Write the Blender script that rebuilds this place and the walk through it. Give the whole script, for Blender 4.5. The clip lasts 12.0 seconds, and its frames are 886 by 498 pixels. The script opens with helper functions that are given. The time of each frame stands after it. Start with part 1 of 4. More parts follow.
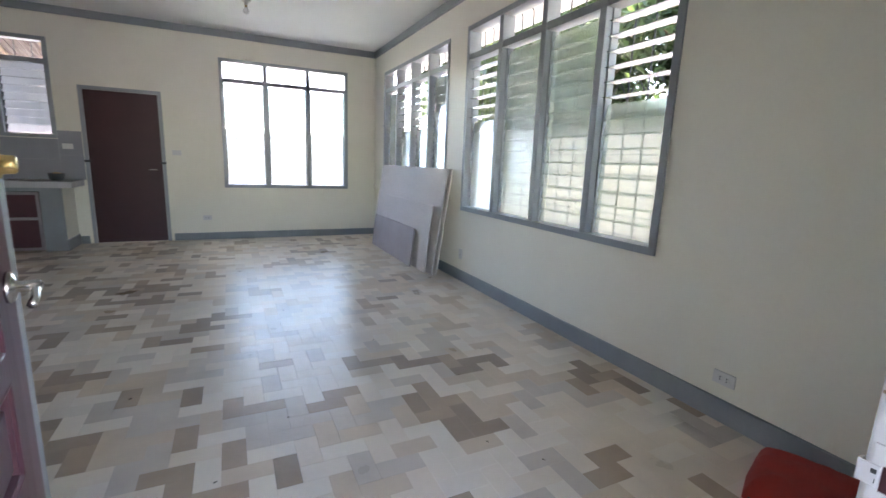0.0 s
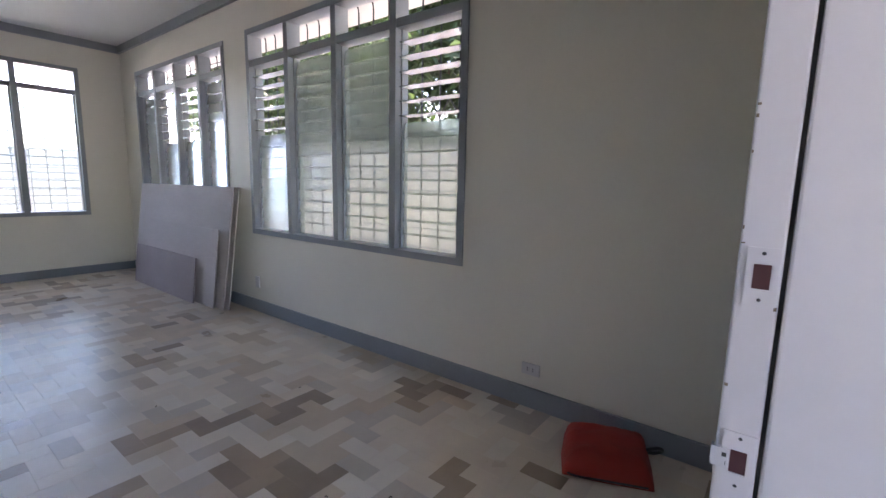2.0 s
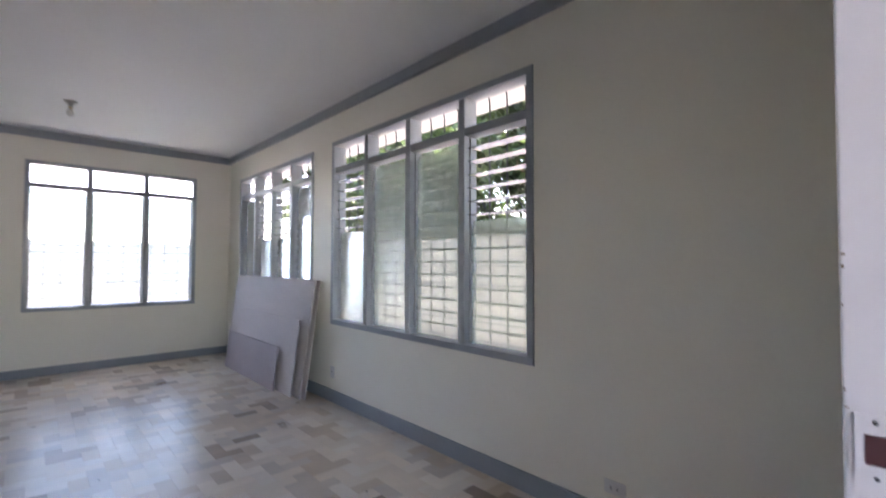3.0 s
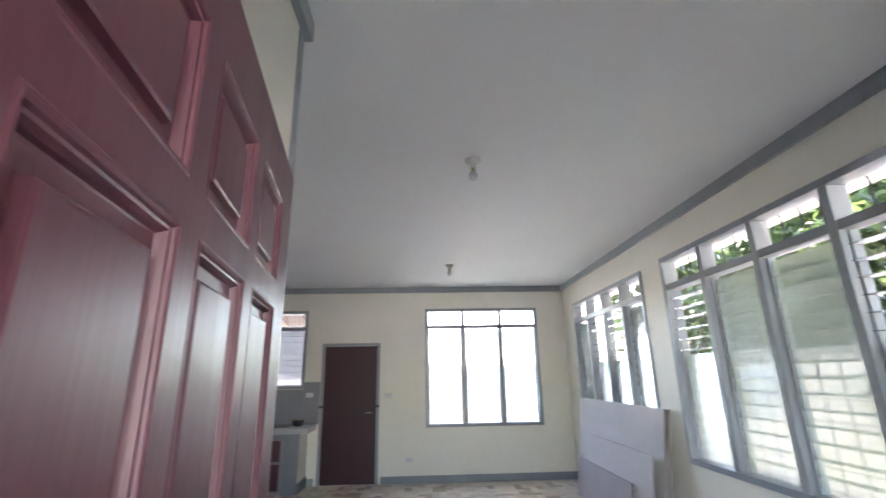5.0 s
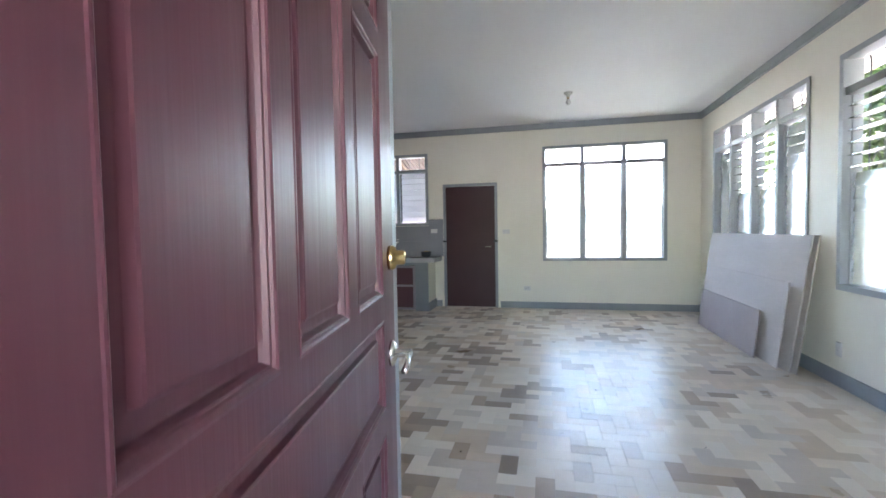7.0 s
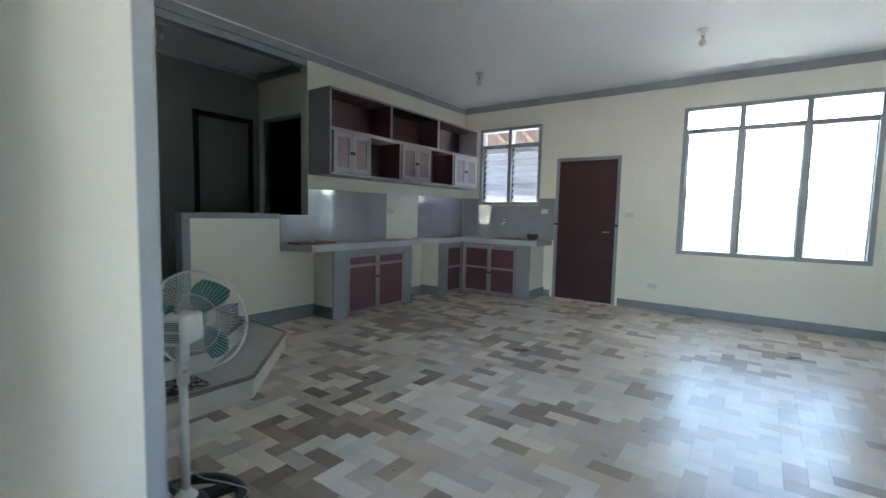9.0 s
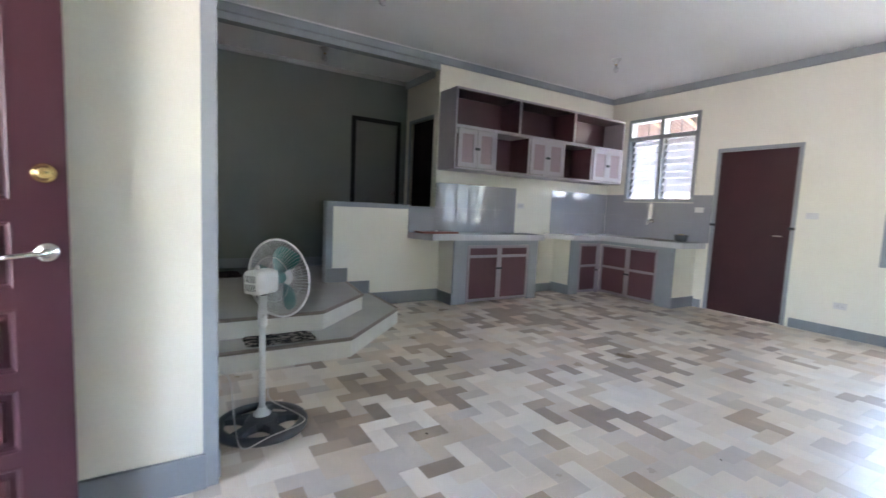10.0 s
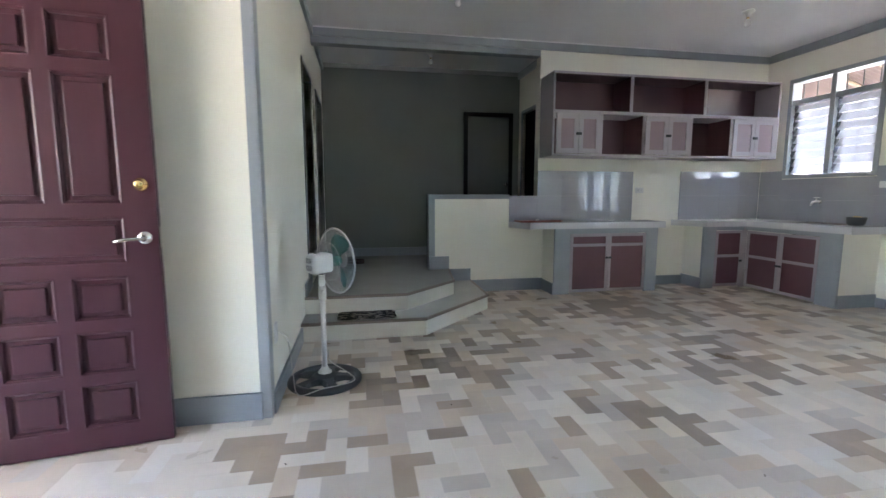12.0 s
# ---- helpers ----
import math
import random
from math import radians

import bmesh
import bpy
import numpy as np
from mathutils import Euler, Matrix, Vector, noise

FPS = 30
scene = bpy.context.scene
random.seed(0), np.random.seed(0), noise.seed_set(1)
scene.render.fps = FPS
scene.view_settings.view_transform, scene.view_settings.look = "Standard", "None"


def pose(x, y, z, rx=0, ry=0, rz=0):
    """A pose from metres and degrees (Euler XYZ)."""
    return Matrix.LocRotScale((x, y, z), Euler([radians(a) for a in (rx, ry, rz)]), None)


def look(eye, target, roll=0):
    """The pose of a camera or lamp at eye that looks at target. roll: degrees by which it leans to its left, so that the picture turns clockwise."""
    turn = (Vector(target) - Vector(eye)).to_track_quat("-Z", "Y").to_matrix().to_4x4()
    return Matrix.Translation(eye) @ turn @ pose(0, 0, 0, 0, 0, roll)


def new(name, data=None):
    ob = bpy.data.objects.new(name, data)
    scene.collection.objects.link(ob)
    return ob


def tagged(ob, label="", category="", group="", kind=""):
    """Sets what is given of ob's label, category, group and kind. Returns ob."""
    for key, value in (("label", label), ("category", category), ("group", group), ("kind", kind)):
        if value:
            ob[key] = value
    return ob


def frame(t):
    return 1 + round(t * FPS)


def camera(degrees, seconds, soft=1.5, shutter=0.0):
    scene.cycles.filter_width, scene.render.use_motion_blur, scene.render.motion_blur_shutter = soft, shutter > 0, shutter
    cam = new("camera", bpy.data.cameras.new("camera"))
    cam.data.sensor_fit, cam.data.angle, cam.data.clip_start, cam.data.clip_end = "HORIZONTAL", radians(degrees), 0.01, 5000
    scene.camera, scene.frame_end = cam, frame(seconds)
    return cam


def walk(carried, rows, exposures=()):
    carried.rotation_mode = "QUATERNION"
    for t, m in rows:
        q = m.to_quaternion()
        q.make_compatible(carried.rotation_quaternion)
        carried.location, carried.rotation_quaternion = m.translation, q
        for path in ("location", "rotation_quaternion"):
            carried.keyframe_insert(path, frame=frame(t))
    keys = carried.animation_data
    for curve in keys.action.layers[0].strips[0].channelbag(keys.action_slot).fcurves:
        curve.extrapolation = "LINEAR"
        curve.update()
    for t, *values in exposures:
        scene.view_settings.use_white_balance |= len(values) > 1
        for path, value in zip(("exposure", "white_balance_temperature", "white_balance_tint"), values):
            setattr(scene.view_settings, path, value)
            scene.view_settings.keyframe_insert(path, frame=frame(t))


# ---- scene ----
cam = camera(90.0, 12.0, shutter=0.4)
EXPO = [(0.0, 5.1, 7100, 20), (1.5, 4.5, 7000, 28), (2.0, 4.4, 7000, 28), (2.5, 4.5, 7000, 28), (4.5, 5.13, 7000, 25), (5.5, 5.4, 7000, 19), (6.0, 5.5, 7000, 19), (7.0, 5.45, 6900, 18), (9.0, 5.35, 6600, 11), (9.5, 5.45, 6800, 19), (10.0, 6.12, 7000, 22), (10.5, 6.15, 7000, 19), (11.0, 6.08, 7000, 20), (11.5, 5.5, 7100, 20), (12.0, 5.87, 7050, 20)]
PATH = [
    (0, (0.738, 0.772, 1.29), (1.591, 2.54, 0.909), 2.2),
    (0.5, (0.739, 0.828, 1.292), (1.755, 2.51, 0.919), 1.7),
    (1, (0.744, 0.908, 1.297), (2.026, 2.405, 0.957), 0.9),
    (1.5, (0.735, 0.964, 1.305), (2.238, 2.245, 0.989), 1.7),
    (2, (0.733, 0.97, 1.311), (2.299, 2.178, 1.017), 1.2),
    (2.5, (0.724, 0.972, 1.334), (2.25, 2.243, 1.102), 1.2),
    (2.7, (0.743, 0.961, 1.369), (2.208, 2.318, 1.249), 0.8),
    (4.3, (0.705, 0.925, 1.58), (1.42, 2.726, 2.075), -1.0),
    (4.5, (0.681, 0.91, 1.587), (1.214, 2.769, 2.098), -1.0),
    (5, (0.667, 0.858, 1.58), (0.748, 2.78, 2.13), -1.1),
    (5.5, (0.658, 0.85, 1.567), (0.536, 2.764, 2.133), -1.5),
    (6, (0.66, 0.87, 1.51), (0.413, 2.799, 1.977), -1.9),
    (6.5, (0.666, 0.878, 1.414), (0.364, 2.851, 1.528), -1.3),
    (7, (0.71, 0.859, 1.321), (0.257, 2.806, 1.239), -1.0),
    (7.2, (0.728, 0.901, 1.285), (0.222, 2.834, 1.201), -1.1),
    (8.8, (1.507, 1.724, 1.299), (0.383, 3.37, 1.133), 0.9),
    (9, (1.594, 1.854, 1.261), (0.425, 3.468, 1.099), 1.3),
    (9.5, (1.827, 2.134, 1.242), (0.469, 3.593, 1.075), 2.0),
    (10, (2.145, 2.255, 1.208), (0.451, 3.301, 1.018), 2.6),
    (10.5, (2.375, 2.279, 1.204), (0.605, 3.186, 0.996), 2.4),
    (11, (2.564, 2.408, 1.226), (0.689, 3.069, 1.002), 1.1),
    (11.5, (2.648, 2.63, 1.215), (0.708, 3.054, 0.976), 0.2),
    (12, (2.592, 2.907, 1.206), (0.641, 3.272, 0.965), -0.0),
]
walk(cam, [(t, look(eye, target, roll)) for t, eye, target, roll in PATH], EXPO)

# ---- light ----
SUN = Vector((0.28, 0.30, 0.91)).normalized()
world = bpy.data.worlds.new("sky")
scene.world = world
world.use_nodes = True
wn = world.node_tree
sky = wn.nodes.new("ShaderNodeTexSky")
sky.sky_type, sky.sun_disc = "NISHITA", False
sky.sun_elevation, sky.sun_rotation = math.asin(SUN.z), math.atan2(SUN.x, SUN.y)
wn.links.new(sky.outputs[0], wn.nodes["Background"].inputs[0])
wn.nodes["Background"].inputs[1].default_value = 0.15
sun = new("sun", bpy.data.lights.new("sun", "SUN"))
sun.data.energy, sun.data.angle, sun.data.color = 4.0, radians(0.5), (1, 0.95, 0.87)
sun.matrix_world = look(SUN * 30, (0, 0, 0))


# ---- materials ----
def material(name, color, rough=0.5, var=0.12, scale=3.0, fine=40.0, bump=0.05, metal=0.0, second=None, coat=0.0, island=0.0, obrand=0.0, stretch=(1, 1, 1), spec=0.5):
    """Principled surface: base colour varied by a broad and a fine noise, roughness varied, fine bump."""
    m = bpy.data.materials.new(name)
    m.use_nodes = True
    n, l = m.node_tree.nodes, m.node_tree.links
    p = n["Principled BSDF"]
    tc, mp = n.new("ShaderNodeTexCoord"), n.new("ShaderNodeMapping")
    mp.inputs["Scale"].default_value = stretch
    l.new(tc.outputs["Object"], mp.inputs[0])
    big, small = n.new("ShaderNodeTexNoise"), n.new("ShaderNodeTexNoise")
    big.inputs["Scale"].default_value, small.inputs["Scale"].default_value = scale, fine
    big.inputs["Detail"].default_value, small.inputs["Detail"].default_value = 5, 3
    l.new(mp.outputs[0], big.inputs["Vector"])
    l.new(mp.outputs[0], small.inputs["Vector"])
    add = n.new("ShaderNodeMath")
    add.operation = "MULTIPLY_ADD"
    add.inputs[1].default_value = 0.35
    l.new(small.outputs[0], add.inputs[0])
    l.new(big.outputs[0], add.inputs[2])
    ramp = n.new("ShaderNodeValToRGB")
    ramp.color_ramp.elements[0].position, ramp.color_ramp.elements[1].position = 0.4, 0.95
    lo = tuple(c * (1 - var) for c in color)
    hi = tuple(min(1, c * (1 + var)) for c in (second or color))
    ramp.color_ramp.elements[0].color, ramp.color_ramp.elements[1].color = (*lo, 1), (*hi, 1)
    l.new(add.outputs[0], ramp.inputs[0])
    out = ramp.outputs[0]
    if island or obrand:
        hsv = n.new("ShaderNodeHueSaturation")
        mr = n.new("ShaderNodeMapRange")
        if island:
            src = n.new("ShaderNodeNewGeometry").outputs["Random Per Island"]
        else:
            src = n.new("ShaderNodeObjectInfo").outputs["Random"]
        a = island or obrand
        mr.inputs["To Min"].default_value, mr.inputs["To Max"].default_value = 1 - a, 1 + a
        l.new(src, mr.inputs["Value"])
        l.new(mr.outputs[0], hsv.inputs["Value"])
        l.new(out, hsv.inputs["Color"])
        out = hsv.outputs[0]
    l.new(out, p.inputs["Base Color"])
    rr = n.new("ShaderNodeMapRange")
    rr.inputs["To Min"].default_value, rr.inputs["To Max"].default_value = max(0.02, rough * 0.8), min(1, rough * 1.2)
    l.new(big.outputs[0], rr.inputs["Value"])
    l.new(rr.outputs[0], p.inputs["Roughness"])
    p.inputs["Metallic"].default_value = metal
    p.inputs["Coat Weight"].default_value = coat
    p.inputs["Specular IOR Level"].default_value = spec
    if bump:
        b = n.new("ShaderNodeBump")
        b.inputs["Strength"].default_value, b.inputs["Distance"].default_value = bump, 0.01
        l.new(add.outputs[0], b.inputs["Height"])
        l.new(b.outputs[0], p.inputs["Normal"])
    return m


def frosted(name, color, rough, scatter=0.0):
    """Figured louvre glass: rough transmission with a ribbed relief."""
    m = bpy.data.materials.new(name)
    m.use_nodes = True
    n, l = m.node_tree.nodes, m.node_tree.links
    p = n["Principled BSDF"]
    p.inputs["Base Color"].default_value = (*color, 1)
    p.inputs["Transmission Weight"].default_value = 1.0
    p.inputs["IOR"].default_value = 1.15
    p.inputs["Roughness"].default_value = rough
    tc, no = n.new("ShaderNodeTexCoord"), n.new("ShaderNodeTexNoise")
    no.inputs["Scale"].default_value = 90
    l.new(tc.outputs["Object"], no.inputs["Vector"])
    b = n.new("ShaderNodeBump")
    b.inputs["Strength"].default_value, b.inputs["Distance"].default_value = 0.25, 0.004
    l.new(no.outputs[0], b.inputs["Height"])
    l.new(b.outputs[0], p.inputs["Normal"])
    if scatter:
        t, x = n.new("ShaderNodeBsdfTranslucent"), n.new("ShaderNodeMixShader")
        t.inputs[0].default_value, x.inputs[0].default_value = (0.70, 0.80, 0.72, 1), scatter
        l.new(p.outputs[0], x.inputs[1])
        l.new(t.outputs[0], x.inputs[2])
        l.new(x.outputs[0], n["Material Output"].inputs[0])
    return m


CREAM = material("cream_paint", (0.80, 0.78, 0.68), 0.5, 0.03, 1.2, 60, 0.03)
WHITE = material("white_ceiling_paint", (0.83, 0.83, 0.83), 0.7, 0.03, 0.8, 50, 0.02)
GREY = material("grey_gloss_paint", (0.29, 0.32, 0.34), 0.35, 0.08, 3, 60, 0.03)
GREEN = material("dark_green_grey_paint", (0.185, 0.205, 0.187), 0.6, 0.06, 1.5, 60, 0.03)
MAROON = material("maroon_gloss_paint", (0.067, 0.022, 0.031), 0.38, 0.05, 14, 90, 0.12, stretch=(1, 1, 0.05), spec=0.36)
DARKMAROON = material("dark_maroon_door_and_hole", (0.05, 0.016, 0.02), 0.4, 0.12, 3, 70, 0.03)
MAUVE = material("mauve_grey_cabinet_paint", (0.36, 0.32, 0.34), 0.4, 0.06, 4, 60, 0.03)
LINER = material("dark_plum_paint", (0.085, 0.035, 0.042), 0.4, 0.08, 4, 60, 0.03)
DUSK = material("dusky_mauve_paint", (0.27, 0.19, 0.205), 0.4, 0.06, 4, 60, 0.03)
PLUM = material("plum_panel_paint", (0.13, 0.055, 0.065), 0.4, 0.08, 4, 60, 0.03)
JAMB = material("white_gloss_paint", (0.42, 0.43, 0.47), 0.3, 0.05, 3, 30, 0.06)
SKIRT = material("grey_skirting_paint", (0.25, 0.28, 0.30), 0.4, 0.08, 3, 60, 0.03)
LANDING = material("landing_tile", (0.5, 0.5, 0.46), 0.15, 0.08, 2, 50, 0.02)
RISER = material("cream_riser_paint", (0.62, 0.60, 0.52), 0.4, 0.08, 3, 60, 0.03)
NOSE = material("brown_step_nosing", (0.20, 0.16, 0.13), 0.5, 0.15, 8, 60, 0.05)
SPLASH = material("grey_glazed_tile", (0.33, 0.34, 0.37), 0.03, 0.05, 3, 60, 0.004, coat=0.8, spec=0.9)
WORKTOP = material("grey_tiled_worktop", (0.60, 0.60, 0.61), 0.25, 0.08, 4, 80, 0.03)


def marble(name, color, hazy):
    """Polished marble offcuts of one stone: each piece a little lighter or darker, clouded and scuffed."""
    m = bpy.data.materials.new(name)
    m.use_nodes = True
    n, l = m.node_tree.nodes, m.node_tree.links
    p = n["Principled BSDF"]
    geo = n.new("ShaderNodeNewGeometry")
    cloud, grain, wave = n.new("ShaderNodeTexNoise"), n.new("ShaderNodeTexNoise"), n.new("ShaderNodeTexNoise")
    for t, sc, de in ((cloud, 3.5, 5), (grain, 130, 3), (wave, 11, 2)):
        t.inputs["Scale"].default_value, t.inputs["Detail"].default_value = sc, de
        l.new(geo.outputs["Position"], t.inputs["Vector"])
    cr = n.new("ShaderNodeMapRange")
    cr.inputs["From Min"].default_value, cr.inputs["From Max"].default_value = 0.3, 0.7
    cr.inputs["To Min"].default_value, cr.inputs["To Max"].default_value = 1 - 1.6 * hazy, 1 + 1.3 * hazy
    l.new(cloud.outputs[0], cr.inputs["Value"])
    ir = n.new("ShaderNodeMapRange")
    ir.inputs["To Min"].default_value, ir.inputs["To Max"].default_value = 0.93, 1.07
    l.new(geo.outputs["Random Per Island"], ir.inputs["Value"])
    mul = n.new("ShaderNodeMath")
    mul.operation = "MULTIPLY"
    l.new(cr.outputs[0], mul.inputs[0])
    l.new(ir.outputs[0], mul.inputs[1])
    hsv = n.new("ShaderNodeHueSaturation")
    hsv.inputs["Color"].default_value = (*color, 1)
    l.new(mul.outputs[0], hsv.inputs["Value"])
    l.new(hsv.outputs[0], p.inputs["Base Color"])
    rr = n.new("ShaderNodeMapRange")
    rr.inputs["To Min"].default_value, rr.inputs["To Max"].default_value = 0.20, 0.44
    l.new(cloud.outputs[0], rr.inputs["Value"])
    l.new(rr.outputs[0], p.inputs["Roughness"])
    p.inputs["Specular IOR Level"].default_value = 0.36
    b1, b2 = n.new("ShaderNodeBump"), n.new("ShaderNodeBump")
    b1.inputs["Strength"].default_value, b1.inputs["Distance"].default_value = 0.4, 0.006
    b2.inputs["Strength"].default_value, b2.inputs["Distance"].default_value = 0.08, 0.001
    l.new(wave.outputs[0], b1.inputs["Height"])
    l.new(grain.outputs[0], b2.inputs["Height"])
    l.new(b1.outputs[0], b2.inputs["Normal"])
    l.new(b2.outputs[0], p.inputs["Normal"])
    return m


STONES = [marble("marble_" + n, c, h) for n, c, h in (("cream", (0.69, 0.60, 0.50), 0.05), ("pale", (0.71, 0.64, 0.555), 0.04), ("beige", (0.58, 0.475, 0.37), 0.07), ("grey", (0.55, 0.485, 0.42), 0.06), ("brown", (0.40, 0.305, 0.225), 0.08), ("dark", (0.31, 0.24, 0.185), 0.08))]
SHARE = (0.30, 0.52, 0.70, 0.86, 0.95, 1.0)
GROUT = material("grey_grout", (0.52, 0.46, 0.40), 0.5, 0.2, 8, 60, 0.05)
PLY = material("unpainted_fibre_board", (0.52, 0.47, 0.44), 0.75, 0.1, 3, 40, 0.05, stretch=(1, 0.3, 1))
PLYDARK = material("grey_brown_board", (0.36, 0.31, 0.30), 0.75, 0.1, 3, 40, 0.05)
GLASS = frosted("figured_louvre_glass", (0.39, 0.435, 0.395), 0.22, 0.13)
PALEGLASS = frosted("pale_figured_glass", (0.40, 0.46, 0.46), 0.12, 0.08)
ROOMGLASS = frosted("kitchen_figured_glass", (0.36, 0.39, 0.43), 0.3)
CLEAR = frosted("louvre_glass_slat", (0.45, 0.50, 0.47), 0.25, 0.12)
BEAD = material("pale_grey_paint", (0.42, 0.42, 0.41), 0.6, 0.05, 3, 50, 0.02)
IRON = material("dark_iron", (0.04, 0.045, 0.05), 0.5, 0.2, 10, 60, 0.05, metal=0.4)
WIRON = material("white_iron", (0.6, 0.62, 0.62), 0.5, 0.1, 10, 60, 0.05)
FENCE = material("white_block_wall", (0.40, 0.375, 0.375), 0.85, 0.1, 2, 30, 0.15)
SOFFIT = material("white_soffit_board", (0.42, 0.43, 0.43), 0.7, 0.05, 2, 40, 0.03)
CONCRETE = material("yard_concrete", (0.50, 0.48, 0.455), 0.9, 0.15, 2, 40, 0.2)
LEAF = material("leaves", (0.035, 0.06, 0.02), 0.5, 0.3, 1, 30, 0.0, island=0.5)
ln, ll = LEAF.node_tree.nodes, LEAF.node_tree.links
thru, both = ln.new("ShaderNodeBsdfTranslucent"), ln.new("ShaderNodeMixShader")
thru.inputs[0].default_value, both.inputs[0].default_value = (0.06, 0.10, 0.028, 1), 0.35
ll.new(ln["Principled BSDF"].outputs[0], both.inputs[1])
ll.new(thru.outputs[0], both.inputs[2])
ll.new(both.outputs[0], ln["Material Output"].inputs[0])
BARK = material("bark", (0.12, 0.09, 0.06), 0.9, 0.3, 8, 50, 0.3)
CHROME = material("brushed_steel", (0.62, 0.6, 0.57), 0.25, 0.05, 30, 90, 0.02, metal=1.0)
BRASS = material("polished_brass", (0.75, 0.55, 0.25), 0.22, 0.05, 30, 90, 0.02, metal=1.0)
PLASTIC = material("white_plastic", (0.66, 0.66, 0.64), 0.35, 0.04, 10, 60, 0.01)
BLACKP = material("charcoal_plastic", (0.05, 0.055, 0.06), 0.45, 0.1, 10, 60, 0.05)
TEAL = material("teal_plastic", (0.02, 0.22, 0.2), 0.3, 0.05, 10, 60, 0.01)
REDC = material("red_canvas", (0.33, 0.035, 0.025), 0.85, 0.15, 6, 120, 0.25)


# ---- mesh helpers ----
def obj(name, bm, mat, parent=None, label="", kind="", category="", group="", smooth=False):
    me = bpy.data.meshes.new(name)
    if smooth:
        for f in bm.faces:
            f.smooth = True
    bm.to_mesh(me)
    bm.free()
    me.materials.append(mat)
    ob = new(name, me)
    if parent is not None:
        ob.parent = parent
    return tagged(ob, label, category, group, kind)


def part(name, bm, mat, parent, label="", smooth=False):
    return obj(name, bm, mat, parent, label, smooth=smooth)


def thing(name, label, category, at=(0, 0, 0), rz=0, group=""):
    e = new(name)
    e.matrix_world = pose(*at, 0, 0, rz)
    return tagged(e, label, category, group)


def box(x0, y0, z0, x1, y1, z1, bevel=0.0, bm=None):
    bm = bm or bmesh.new()
    r = bmesh.ops.create_cube(bm, size=1)
    for v in r["verts"]:
        v.co = Vector(((x0 + x1) / 2 + v.co.x * (x1 - x0), (y0 + y1) / 2 + v.co.y * (y1 - y0), (z0 + z1) / 2 + v.co.z * (z1 - z0)))
    if bevel:
        es = list({e for v in r["verts"] for e in v.link_edges})
        bmesh.ops.bevel(bm, geom=es, offset=bevel, segments=2, affect="EDGES", profile=0.6)
    return bm


def turned(profile, n=24, bm=None, m=None):
    """A lathe: profile of (radius, height), about z."""
    bm = bm or bmesh.new()
    rings = []
    m = m or Matrix()
    for r, z in profile:
        rings.append([bm.verts.new(m @ Vector((r * math.cos(2 * math.pi * i / n), r * math.sin(2 * math.pi * i / n), z))) for i in range(n)])
    for a, b in zip(rings, rings[1:]):
        for i in range(n):
            bm.faces.new((a[i], a[(i + 1) % n], b[(i + 1) % n], b[i]))
    bm.faces.new(rings[0][::-1])
    bm.faces.new(rings[-1])
    return bm


def tube(points, r, n=8, bm=None, closed=False):
    bm = bm or bmesh.new()
    pts = [Vector(p) for p in points]
    rings = []
    for i, p in enumerate(pts):
        a = pts[i - 1] if (i > 0 or closed) else p
        b = pts[(i + 1) % len(pts)] if (i < len(pts) - 1 or closed) else p
        d = (b - a).normalized()
        u = d.cross(Vector((0, 0, 1)))
        if u.length < 0.05:
            u = d.cross(Vector((0, 1, 0)))
        u.normalize()
        w = d.cross(u)
        rings.append([bm.verts.new(p + r * (math.cos(2 * math.pi * k / n) * u + math.sin(2 * math.pi * k / n) * w)) for k in range(n)])
    pairs = list(zip(rings, rings[1:])) + ([(rings[-1], rings[0])] if closed else [])
    for a, b in pairs:
        for k in range(n):
            bm.faces.new((a[k], b[k], b[(k + 1) % n], a[(k + 1) % n]))
    if not closed:
        bm.faces.new(rings[0])
        bm.faces.new(rings[-1][::-1])
    return bm


def prism(poly, z0, z1, bm=None):
    bm = bm or bmesh.new()
    lo = [bm.verts.new((x, y, z0)) for x, y in poly]
    hi = [bm.verts.new((x, y, z1)) for x, y in poly]
    bm.faces.new(lo[::-1])
    bm.faces.new(hi)
    for i in range(len(poly)):
        j = (i + 1) % len(poly)
        bm.faces.new((lo[i], lo[j], hi[j], hi[i]))
    return bm


